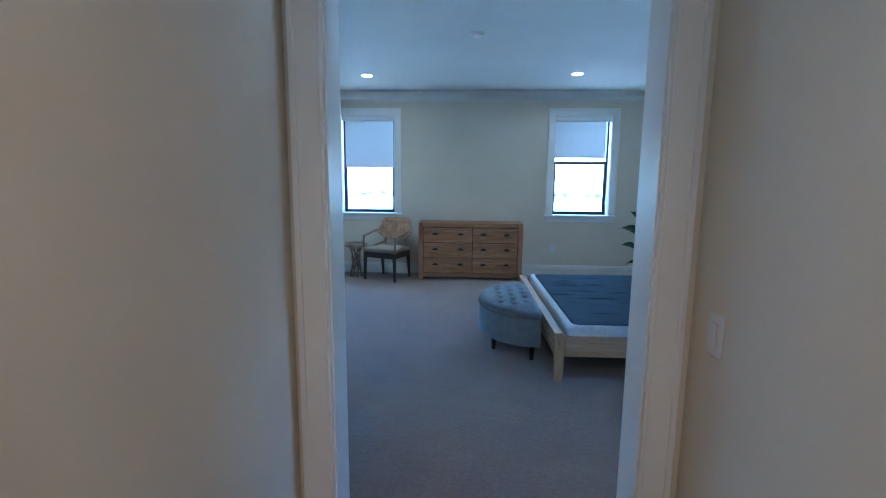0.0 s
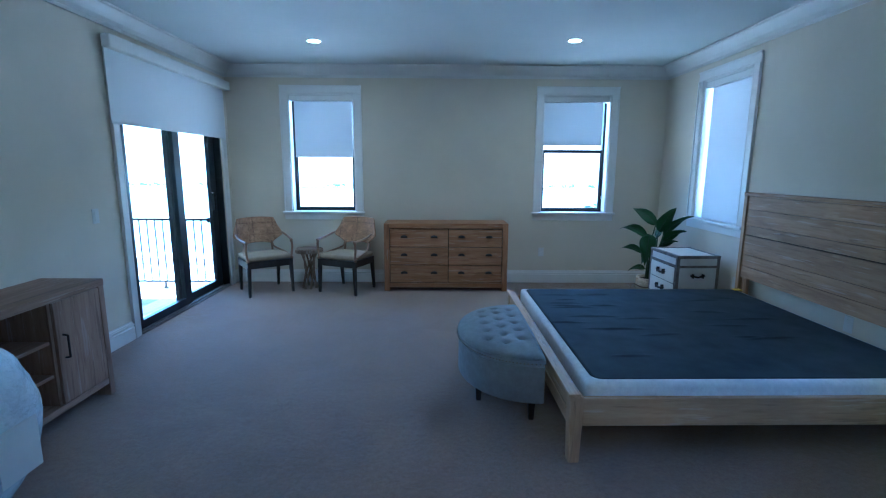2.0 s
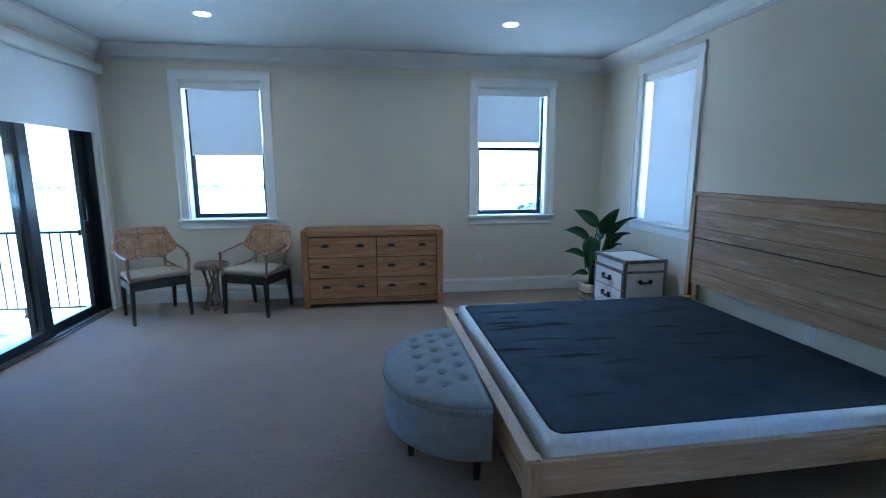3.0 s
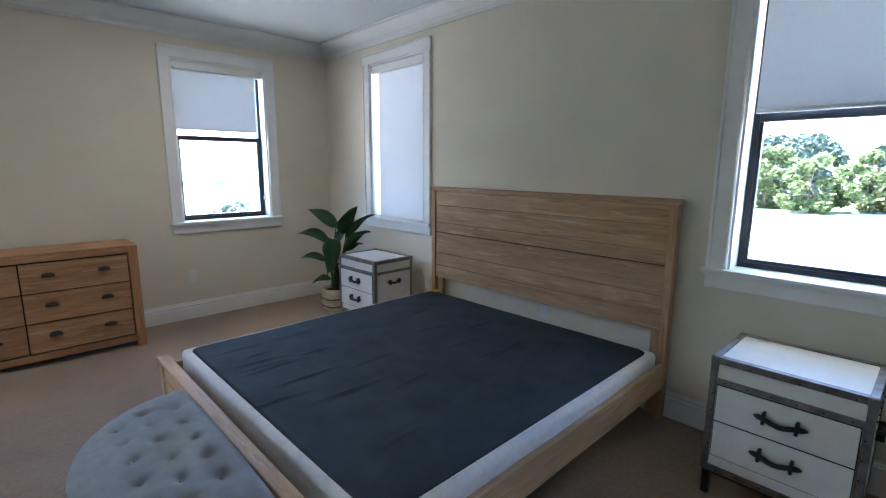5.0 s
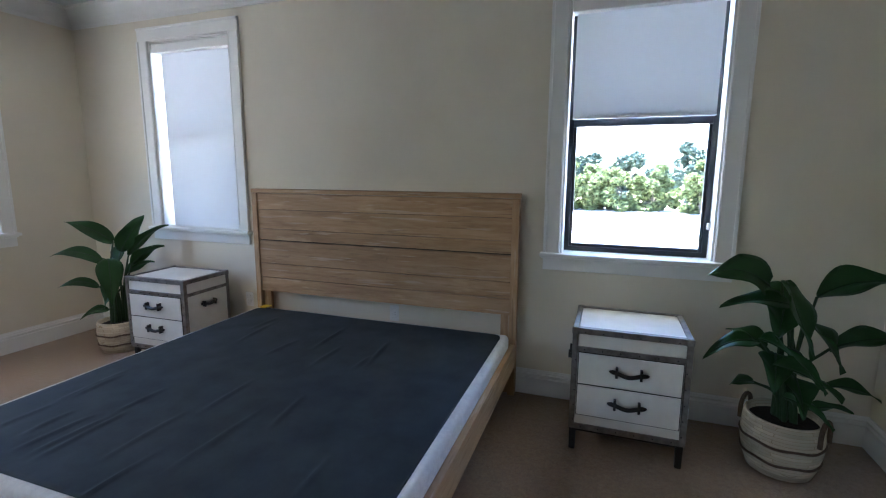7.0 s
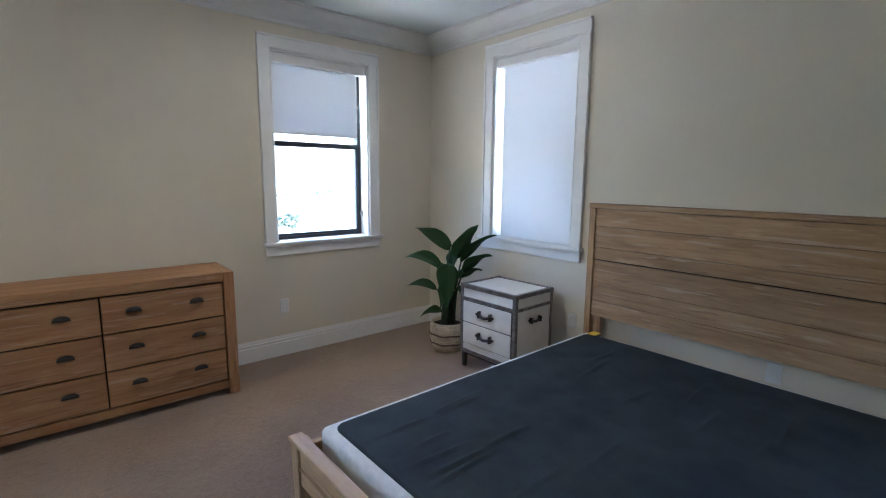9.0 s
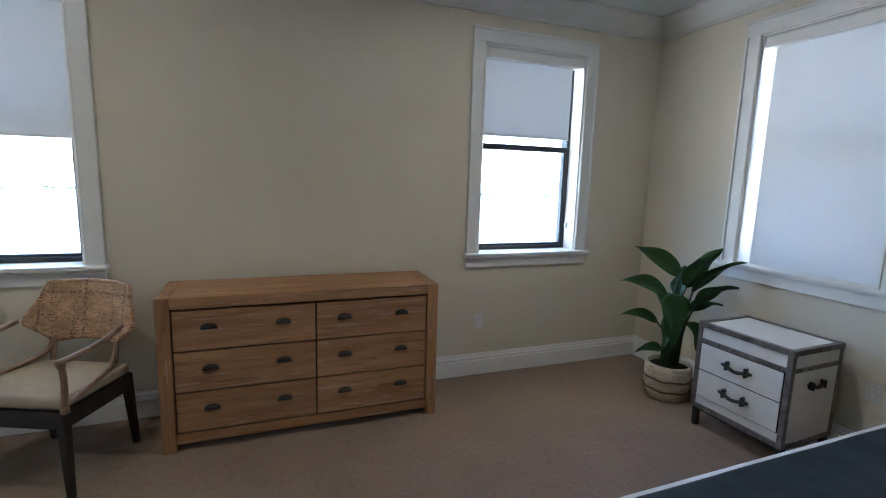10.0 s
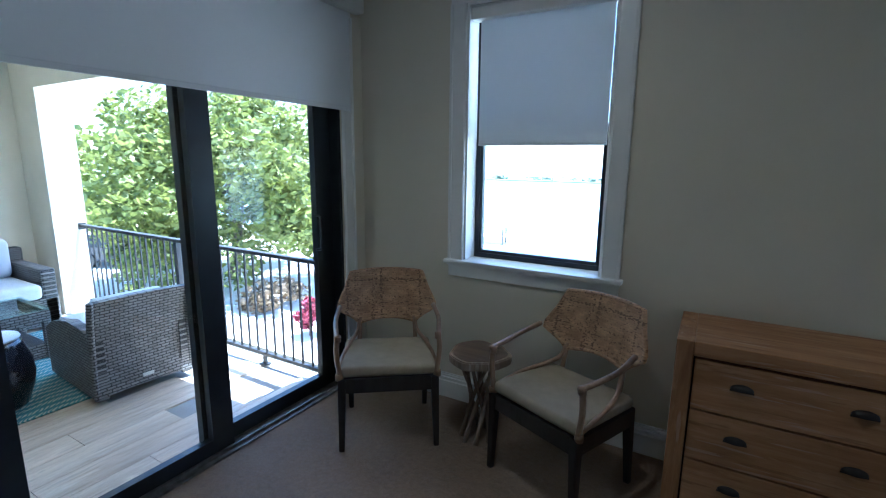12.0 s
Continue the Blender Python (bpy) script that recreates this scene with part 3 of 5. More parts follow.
def panel(name, y0, y1, x0, x1, stiles):
    p = part(name, boxes(((x0, y0, 0.014), (x1, y0 + stiles[0], SH - 0.032)), ((x0, y1 - stiles[1], 0.014), (x1, y1, SH - 0.032)),
             ((x0, y0 + stiles[0], 0.014), (x1, y1 - stiles[1], 0.105)), ((x0, y0 + stiles[0], SH - 0.11), (x1, y1 - stiles[1], SH - 0.032))), BRONZE, slider)
    g = part("pane", block(((x0 + x1) / 2 - 0.004, y0 + stiles[0] - 0.005, 0.1), ((x0 + x1) / 2 + 0.004, y1 - stiles[1] + 0.005, SH - 0.105), 0), GLASS, p)
    g.visible_shadow = False
    return p


panel("fixed_panel", S0 + 0.031, MIDDLE + 0.075, -0.075, -0.032, (0.085, 0.12))
moving = panel("sliding_panel", MIDDLE - 0.06, S1 - 0.021, -0.135, -0.09, (0.10, 0.135))
hx, hy = -0.09, S1 - 0.165
part("handle", tube(smooth_path([(hx, hy, 0.98), (hx + 0.035, hy, 0.985), (hx + 0.042, hy, 1.01), (hx + 0.042, hy, 1.17), (hx + 0.035, hy, 1.195), (hx, hy, 1.2)], 4), 0.008, 8), IRON, moving, soft=True)

blind = thing("roller_shade", pose(WEST, 0, 0), "wide white fabric roller shade above the sliding door", "roller shade", "window shades")
part("valance", block((0.03, 5.435, 2.44), (0.105, 7.575, 2.545), 0.012, 3), PLASTIC, blind)
part("bracket", boxes(((0.028, 5.46, 2.45), (0.0295, 7.55, 2.53))), PLASTIC, blind)
part("fabric", block((0.034, 5.455, 1.86), (0.037, 7.50, 2.46), 0), SHADE, blind)
part("hem_bar", block((0.029, 5.455, 1.855), (0.042, 7.50, 1.88), 0.003), SHADE, blind)


# ---- fixtures ----
def downlight(x, y, z, watts, group, colour=(1.0, 0.80, 0.56)):
    d = thing("recessed_downlight", pose(x, y, z), "round white recessed downlight, lit, in the ceiling", "ceiling light", group)
    part("trim_ring", lathe([(0.058, -0.001), (0.06, -0.006), (0.078, -0.004), (0.08, 0.0), (0.08, 0.002), (0.058, 0.002)]), PLASTIC, d, soft=True)
    part("lens", lathe([(0.0005, -0.003), (0.0575, -0.003), (0.0575, -0.001), (0.0005, -0.001)]), LAMP_GLOW, d)
    lamp = new("downlight_lamp", bpy.data.lights.new("downlight_lamp", "SPOT"))
    lamp.data.energy, lamp.data.color, lamp.data.spot_size, lamp.data.spot_blend, lamp.data.shadow_soft_size = watts, colour, radians(130), 0.8, 0.05
    lamp.parent, lamp.location = d, (0, 0, -0.02)


LAMP_W, HALL_W_LAMP = 0.9, 3.5
downlight(-0.92, 6.50, CEIL, LAMP_W, "bedroom downlights")
downlight(1.682, 6.42, CEIL, LAMP_W, "bedroom downlights")
downlight(0.22, 0.05, CEIL, HALL_W_LAMP, "passage downlights", (1.0, 0.45, 0.17))

detector = thing("smoke_detector", pose(0.425, 4.775, CEIL), "small round white smoke detector on the ceiling", "smoke detector")
part("base", lathe([(0.0005, -0.012), (0.062, -0.012), (0.064, 0.0), (0.0005, 0.0)]), PLASTIC, detector, soft=True)
part("cover", lathe([(0.0005, -0.036), (0.03, -0.035), (0.048, -0.026), (0.054, -0.0125), (0.0005, -0.0125)]), PLASTIC, detector, soft=True)


def outlet(m, label, rocker):
    o = thing("wall_outlet" if not rocker else "light_switch", m, label, "light switch" if rocker else "outlet", "" if rocker else "wall outlets")
    part("plate", block((-0.036, -0.006, -0.058), (0.036, 0, 0.058), 0.003), PLASTIC, o)
    if rocker:
        part("rocker", block((-0.016, -0.010, -0.033), (0.016, -0.0062, 0.033), 0.002), PLASTIC, o)
    else:
        for z in (-0.02, 0.02):
            part("socket", block((-0.016, -0.0085, z - 0.014), (0.016, -0.0062, z + 0.014), 0.004), PLASTIC, o)


outlet(pose(1.70, NORTH, 0.415), "white wall outlet above the baseboard", False)
outlet(pose(EAST, 4.644, 0.44, 0, 0, -90), "white wall outlet under the headboard", False)
outlet(pose(EAST, 5.93, 0.42, 0, 0, -90), "white wall outlet beside the nightstand", False)
outlet(pose(HALL_E, 1.60, 1.10, 0, 0, -90), "white rocker light switch by the doorway", True)
outlet(pose(WEST, 5.20, 1.12, 0, 0, 90), "white rocker light switch beside the sliding door", True)


# ---- bed ----
def grid(nx, ny, place):
    """A sheet of nx by ny cells; place(u, v) gives each corner, u and v from 0 to 1."""
    bm = bmesh.new()
    rows = [[bm.verts.new(place(i / nx, j / ny)) for i in range(nx + 1)] for j in range(ny + 1)]
    for j in range(ny):
        for i in range(nx):
            bm.faces.new((rows[j][i], rows[j][i + 1], rows[j + 1][i + 1], rows[j + 1][i]))
    return bm


def shell(nx, ny, place, thick):
    """A sheet with thickness; thick is a vector laid on its back."""
    bm = grid(nx, ny, place)
    back = bmesh.ops.duplicate(bm, geom=bm.verts[:] + bm.edges[:] + bm.faces[:])["geom"]
    bmesh.ops.translate(bm, verts=[g for g in back if isinstance(g, bmesh.types.BMVert)], vec=thick)
    bmesh.ops.reverse_faces(bm, faces=[g for g in back if isinstance(g, bmesh.types.BMFace)])
    loops = [e for e in bm.edges if e.is_boundary]
    bmesh.ops.bridge_loops(bm, edges=loops)
    bmesh.ops.recalc_face_normals(bm, faces=bm.faces[:])
    return bm


HALF, LONG = 1.003, 2.13
bed = thing("bed_frame", pose(3.128, 4.757, 0, 0, 0, 0.7), "weathered pine bed frame with a tall planked headboard", "bed")
head = part("headboard", boxes(((0.03, -HALF + 0.05, 0.545), (0.045, HALF - 0.05, 1.27))), BLACK_GAP, bed)
for a, b in ((0.535, 0.641), (0.644, 0.749), (0.752, 0.922), (0.931, 1.011), (1.014, 1.155), (1.158, 1.275)):
    part("plank", block((0.008, -HALF + 0.046, a), (0.03, HALF - 0.046, b), 0.0016), HEAD_Y, head)
part("top_rail", block((-0.006, -HALF - 0.003, 1.278), (0.062, HALF + 0.003, 1.308), 0.004), HEAD_Y, head)
for y in (-HALF, HALF - 0.045):
    part("post", block((-0.003, y, 0.0), (0.06, y + 0.045, 1.277), 0.004), HEAD_Z, head)
for y in (-HALF + 0.046, HALF - 0.106):
    part("leg", block((0.0305, y, 0.0), (0.06, y + 0.06, 0.544), 0.003), HEAD_Z, head)
part("lower_rail", block((0.015, -HALF + 0.107, 0.25), (0.045, HALF - 0.107, 0.37), 0.004), OAK_Y, head)
for y in (-HALF, HALF - 0.032):
    rail = part("side_rail", block((-LONG + 0.08, y, 0.198), (-0.004, y + 0.032, 0.350), 0.004), OAK_X, bed)
FOOT = 1.026
for y in (-FOOT - 0.002, FOOT - 0.074):
    part("leg", tapered(0.037, 0.028, 0.0, 0.370, -LONG + 0.04, y + 0.037, bevel=0.004), OAK_Z, bed)
part("foot_board", block((-LONG + 0.012, -FOOT + 0.075, 0.195), (-LONG + 0.045, FOOT - 0.075, 0.3695), 0.003), OAK_Y, bed)
part("foot_cap", block((-LONG - 0.004, -FOOT - 0.006, 0.3705), (-LONG + 0.058, FOOT + 0.006, 0.388), 0.004), OAK_Y, bed)
part("foot_slat", block((-LONG + 0.004, -FOOT + 0.075, 0.270), (-LONG + 0.0118, FOOT - 0.075, 0.280), 0.002), OAK_Y, bed)
for x in (-1.75, -1.3, -0.85, -0.4):
    part("slat", block((x - 0.045, -HALF + 0.034, 0.229), (x + 0.045, HALF - 0.034, 0.248), 0.003), OAK_Y, bed)

BX0, BX1, BY = -LONG + 0.108, -0.022, 0.968
spring = thing("box_spring", bed.matrix_basis.copy(), "bare box spring with white sides and a creased charcoal top", "box spring")
part("side_border", block((BX0, -BY, 0.25), (BX1, BY, 0.42), 0.03, 5), WHITE_TICK, spring, soft=True)
CREASES = [(random.uniform(0.05, 0.32), random.uniform(0.08, 0.92), random.uniform(0.04, 0.11), random.uniform(-0.03, 0.03)) for _ in range(13)]
CREASES += [(random.uniform(0.3, 0.9), random.uniform(0.1, 0.9), random.uniform(0.04, 0.12), random.uniform(-0.05, 0.05)) for _ in range(9)]


def cover(u, v):
    x, y = BX0 + 0.04 + u * (BX1 - BX0 - 0.08), -BY + 0.04 + v * (2 * BY - 0.08)
    # rounded corners
    r, cx, cy = 0.06, (BX0 + BX1) / 2, 0.0
    dx, dy = abs(x - cx) - ((BX1 - BX0) / 2 - 0.04 - r), abs(y) - (BY - 0.04 - r)
    if dx > 0 and dy > 0 and math.hypot(dx, dy) > r:
        k = r / math.hypot(dx, dy)
        x, y = cx + math.copysign(abs(x - cx) - dx + dx * k, x - cx), math.copysign(abs(y) - dy + dy * k, y)
    z = 0.4235 + 0.0022 * noise.noise((x * 3, y * 3, 0)) + 0.0012 * noise.noise((x * 11, y * 11, 4))
    for a, b, long, tilt in CREASES:
        du, dv = u - a, v - b - tilt * (u - a) / 0.1 * 0.3
        if abs(du) < long:
            z += 0.009 * (1 - (du / long) ** 2) * math.exp(-(dv / 0.005) ** 2)
    return (x, y, z)


part("dust_cover", shell(90, 170, cover, Vector((0, 0, -0.008))), NAVY_TICK, spring, "charcoal fabric cover with creases", soft=True)
part("tag", block((BX1 - 0.07, BY - 0.112, 0.4285), (BX1 + 0.004, BY - 0.055, 0.433), 0.001), YELLOW, spring, "small yellow tag")


# ---- ottoman ----
def half_round(k, r0=0.53, r1=0.485):
    a = math.pi * k
    return Vector((-r0 * math.cos(a), -r1 * math.sin(a) ** 0.9, 0))


def half_disc(z0, z1, grow, steps=36, bevel=0.0):
    bm = bmesh.new()
    rim = [half_round(k / steps, 0.53 + grow, 0.485 + grow) for k in range(steps + 1)]
    low = [bm.verts.new(p + Vector((0, 0, z0))) for p in rim]
    face = bm.faces.new(low)
    up = bmesh.ops.extrude_face_region(bm, geom=[face])["geom"]
    bmesh.ops.translate(bm, verts=[g for g in up if isinstance(g, bmesh.types.BMVert)], vec=(0, 0, z1 - z0))
    bmesh.ops.recalc_face_normals(bm, faces=bm.faces[:])
    if bevel:
        bmesh.ops.bevel(bm, geom=[e for e in bm.edges if abs(e.verts[0].co.z - e.verts[1].co.z) < 1e-6], offset=bevel, segments=3, affect="EDGES")
    return bm


ottoman = thing("ottoman", pose(0.972, 4.61, 0, 0, 0, -90), "grey linen half-moon ottoman with a tufted lid", "ottoman")
part("body", half_disc(0.132, 0.368, 0.0, bevel=0.006), LINEN_GREY, ottoman)
part("lid", half_disc(0.373, 0.414, 0.008, bevel=0.008), LINEN_GREY, ottoman)
BUTTONS = [(x, y) for row, y in enumerate((-0.10, -0.205, -0.31)) for x in [(-0.30, -0.15, 0.0, 0.15, 0.30), (-0.225, -0.075, 0.075, 0.225, 0.345, -0.345), (-0.15, 0.0, 0.15, -0.28, 0.28)][row]]


def tufted(u, v):
    p = half_round(u, 0.535, 0.49) * v
    edge = 1 - v ** 5
    z = 0.414 + 0.052 * edge ** 0.6 if v < 1 else 0.414
    for bx, by in BUTTONS:
        d = math.hypot(p.x - bx, p.y - by)
        z -= 0.024 * math.exp(-(d / 0.022) ** 2) + 0.006 * math.exp(-(d / 0.055) ** 2)
    flat = min(1.0, max(0.0, -p.y / 0.03))
    return (p.x, p.y, 0.414 + (z - 0.414) * (0.25 + 0.75 * flat ** 0.5))


part("cushion", grid(120, 60, tufted), LINEN_GREY, ottoman, "button-tufted top", soft=True)
for bx, by in BUTTONS:
    bm = bmesh.new()
    bmesh.ops.create_uvsphere(bm, u_segments=10, v_segments=6, radius=0.008, matrix=Matrix.Translation((bx, by, 0.44)) @ Matrix.Diagonal((1, 1, 0.5, 1)))
    part("button", bm, LINEN_GREY, ottoman, soft=True)
nails = bmesh.new()
for k in range(75):
    p = half_round(k / 74, 0.54, 0.495)
    bmesh.ops.create_uvsphere(nails, u_segments=6, v_segments=4, radius=0.0048, matrix=Matrix.Translation(p + Vector((0, 0, 0.384))))
part("nailhead_trim", nails, ZINC, ottoman, "row of pewter nailheads")
for x, y in ((-0.46, -0.06), (0.46, -0.06), (-0.22, -0.36), (0.22, -0.36)):
    part("leg", tapered(0.022, 0.015, 0.0, 0.133, x, y), DARK_WOOD, ottoman, "short black leg")


# ---- dresser ----
def cup_pull(m, parent):
    bm = bmesh.new()
    bmesh.ops.create_uvsphere(bm, u_segments=20, v_segments=12, radius=1.0)
    bmesh.ops.bisect_plane(bm, geom=bm.verts[:] + bm.edges[:] + bm.faces[:], plane_co=(0, 0, -0.15), plane_no=(0, 0, 1), clear_inner=True)
    bmesh.ops.bisect_plane(bm, geom=bm.verts[:] + bm.edges[:] + bm.faces[:], plane_co=(0, 0.05, 0), plane_no=(0, -1, 0), clear_inner=True)
    bmesh.ops.transform(bm, matrix=m @ Matrix.Diagonal((0.040, 0.024, 0.021, 1)), verts=bm.verts[:])
    box(bm, m @ Vector((-0.041, -0.0005, -0.012)), m @ Vector((0.041, 0.003, -0.004)))
    return part("cup_pull", bm, IRON, parent, "dark oval cup pull", soft=True)


dresser = thing("dresser", pose(0.427, 7.172, 0), "weathered pine dresser with six drawers and dark cup pulls", "dresser")
DW, DD, DH = 0.76, 0.43, 0.845
for s in (-1, 1):
    x0, x1 = sorted((s * DW, s * (DW - 0.066)))
    part("side_panel", block((x0, 0, 0), (x1, DD, DH - 0.0005), 0.004), PINE_Z, dresser)
part("top", block((-DW + 0.0665, 0, DH - 0.062), (DW - 0.0665, DD, DH), 0.004), PINE_X, dresser)
part("bottom_rail", block((-DW + 0.0665, 0.004, 0.045), (DW - 0.0665, DD - 0.02, 0.098), 0.003), PINE_X, dresser)
part("carcass", boxes(((-DW + 0.0665, 0.03, 0.0985), (DW - 0.0665, DD - 0.01, DH - 0.0625))), BLACK_GAP, dresser)
cols = ((-0.686, 0.026), (0.034, 0.686))
for row in range(3):
    z0 = 0.108 + row * 0.2245
    for col in range(2):
        x0, x1 = cols[col]
        d = part("drawer", block((x0, 0.006, z0), (x1, 0.0295, z0 + 0.2155), 0.003), PINE_X, dresser)
        for k in (0.24, 0.76):
            cup_pull(Matrix.Translation((x0 + k * (x1 - x0), 0.006, z0 + 0.122)), d)


# ---- nightstands ----
def nightstand(m):
    n = thing("nightstand", m, "cream trunk nightstand with riveted zinc straps and two drawers", "nightstand", "nightstands beside the bed")
    W, D, Z0, Z1 = 0.272, 0.43, 0.128, 0.665
    part("body", block((-W + 0.004, 0.004, Z0 + 0.004), (W - 0.004, D - 0.004, Z1 - 0.004), 0.003), CREAM, n)
    t, e = 0.027, 0.006
    for a, b in (
        ((-W, -e / 2, Z1 - t), (W, e, Z1)), ((-W, D - e, Z1 - t), (W, D, Z1)), ((-W, 0, Z1 - t), (-W + e, D, Z1)), ((W - e, 0, Z1 - t), (W, D, Z1)),
        ((-W, -e / 2, Z1 - 0.004), (W, t, Z1 + 0.003)), ((-W, D - t, Z1 - 0.004), (W, D, Z1 + 0.003)), ((-W, 0, Z1 - 0.004), (-W + t, D, Z1 + 0.0025)), ((W - t, 0, Z1 - 0.004), (W, D, Z1 + 0.0025)),
        ((-W - 0.001, -e / 2 - 0.001, Z0), (-W + t, e, Z1 - t)), ((W - t, -e / 2 - 0.001, Z0), (W + 0.001, e, Z1 - t)), ((-W - 0.001, 0, Z0), (-W + e, t, Z1 - t)), ((W - e, 0, Z0), (W + 0.001, t, Z1 - t)),
        ((-W - 0.001, D - t, Z0), (-W + e, D, Z1 - t)), ((W - e, D - t, Z0), (W + 0.001, D, Z1 - t)),
        ((-W + t, -e / 2, Z0), (W - t, e, Z0 + 0.03)), ((-W, t, Z0), (-W + e, D - t, Z0 + 0.03)), ((W - e, t, Z0), (W, D - t, Z0 + 0.03)),
        ((-W + t, -e / 2, 0.545), (W - t, e, 0.572)), ((-W, t, 0.545), (-W + e, D - t, 0.569)), ((W - e, t, 0.545), (W, D - t, 0.569)),
    ):
        part("strap", block(a, b, 0.0012, 1), ZINC, n)
    riv = bmesh.new()
    spots = [(x, -0.004, z) for x in np.linspace(-W + 0.06, W - 0.06, 6) for z in (Z1 - 0.019, 0.558, Z0 + 0.015)]
    spots += [(s * (W - 0.019), -0.005, z) for s in (-1, 1) for z in np.linspace(Z0 + 0.05, 0.5, 5)]
    spots += [(s * (W + 0.002), y, z) for s in (-1, 1) for y in np.linspace(0.07, D - 0.07, 5) for z in (Z1 - 0.019, 0.557)]
    for p in spots:
        bmesh.ops.create_icosphere(riv, subdivisions=1, radius=0.0042, matrix=Matrix.Translation(p))
    tagged(part("rivets", riv, IRON, n), kind="stuff")
    for sx in (-1, 1):
        for y in (0.0, D):
            part("corner_cap", block((sx * (W - 0.014) - 0.019, y + (0.014 if y < 0.1 else -0.014) - 0.019, Z1 - 0.034), (sx * (W - 0.014) + 0.019, y + (0.014 if y < 0.1 else -0.014) + 0.019, Z1 + 0.006), 0.009, 3), ZINC, n, "rounded metal corner")
    for z0 in (0.208, 0.376):
        gap = part("drawer", boxes(((-W + t + 0.004, -0.0035, z0), (W - t - 0.004, 0.006, z0 + 0.168))), BLACK_GAP, n)
        part("drawer_front", block((-W + t + 0.007, -0.007, z0 + 0.003), (W - t - 0.007, 0.0, z0 + 0.165), 0.002), CREAM, gap)
        grip = tube(smooth_path([(-0.092, -0.022, z0 + 0.094), (-0.058, -0.026, z0 + 0.090), (0, -0.032, z0 + 0.077), (0.058, -0.026, z0 + 0.090), (0.092, -0.022, z0 + 0.094)], 4), [0.003, 0.008, 0.011, 0.012, *[0.011] * 9, 0.012, 0.011, 0.008, 0.003], 8)
        for x in (-0.056, 0.056):
            box(grip, (x - 0.006, -0.038, z0 + 0.066), (x + 0.006, -0.0072, z0 + 0.118), 0.002)
        part("handle", grip, IRON, gap, "black leather and iron handle", soft=True)
    for s in (-1, 1):
        x = s * (W + 0.012)
        grip = tube(smooth_path([(x, 0.14, 0.47), (x, 0.165, 0.465), (x + s * 0.008, 0.21, 0.455), (x, 0.255, 0.465), (x, 0.28, 0.47)], 4), 0.01, 8)
        for y in (0.16, 0.26):
            box(grip, (min(x - s * 0.0115, x + s * 0.016), y - 0.006, 0.445), (max(x - s * 0.0115, x + s * 0.016), y + 0.006, 0.487), 0.002)
        part("side_handle", grip, IRON, n, soft=True)
    for sx in (-1, 1):
        for y in (0.03, D - 0.03):
            part("leg", tapered(0.017, 0.015, 0.0, Z0 - 0.0005, sx * (W - 0.02), y, bevel=0.003), IRON, n)
    for y in (0.02, D - 0.036):
        part("leg_rail", block((-W + 0.037, y, Z0 - 0.022), (W - 0.037, y + 0.016, Z0 - 0.0005), 0.002), IRON, n)
    return n


stand = nightstand(pose(2.64, 3.10, 0, 0, 0, -90))
copy_thing(stand, pose(2.687, 6.298, 0, 0, 0, -88))


# ---- potted plants ----
def leaf(base, tip, width, roll, sag):
    """One long leaf: a folded, slightly wavy blade about its midrib."""
    base, tip = Vector(base), Vector(tip)
    way = tip - base
    flat = Vector((way.y, -way.x, 0)).normalized() if way.xy.length > 1e-3 else Vector((0, 1, 0))
    up = flat.cross(way).normalized()
    side = flat * math.cos(roll) + up * math.sin(roll)
    lift = side.cross(way).normalized()
    ph = random.uniform(0, 6)

    def place(u, v):
        w = width * (math.sin(math.pi * min(1, 0.03 + u * 0.97) ** 0.66) ** 0.95 * (1 - 0.34 * u) + 0.003)
        s = 2 * v - 1
        mid = base + way * u + Vector((0, 0, sag * (u * (1 - u)) * 1.6 - 0.25 * sag * u * u))
        wave = 0.17 * width * math.sin(9 * u + ph + 2 * s) * abs(s)
        return mid + side * (s * w) + lift * (0.32 * w * abs(s) + wave)
    return place


def stem_points(root, base):
    root, base = Vector(root), Vector(base)
    return smooth_path([root, root.lerp(base, 0.5) + Vector((0.25 * (root.x - base.x), 0.25 * (root.y - base.y), 0.04)), base], 5)


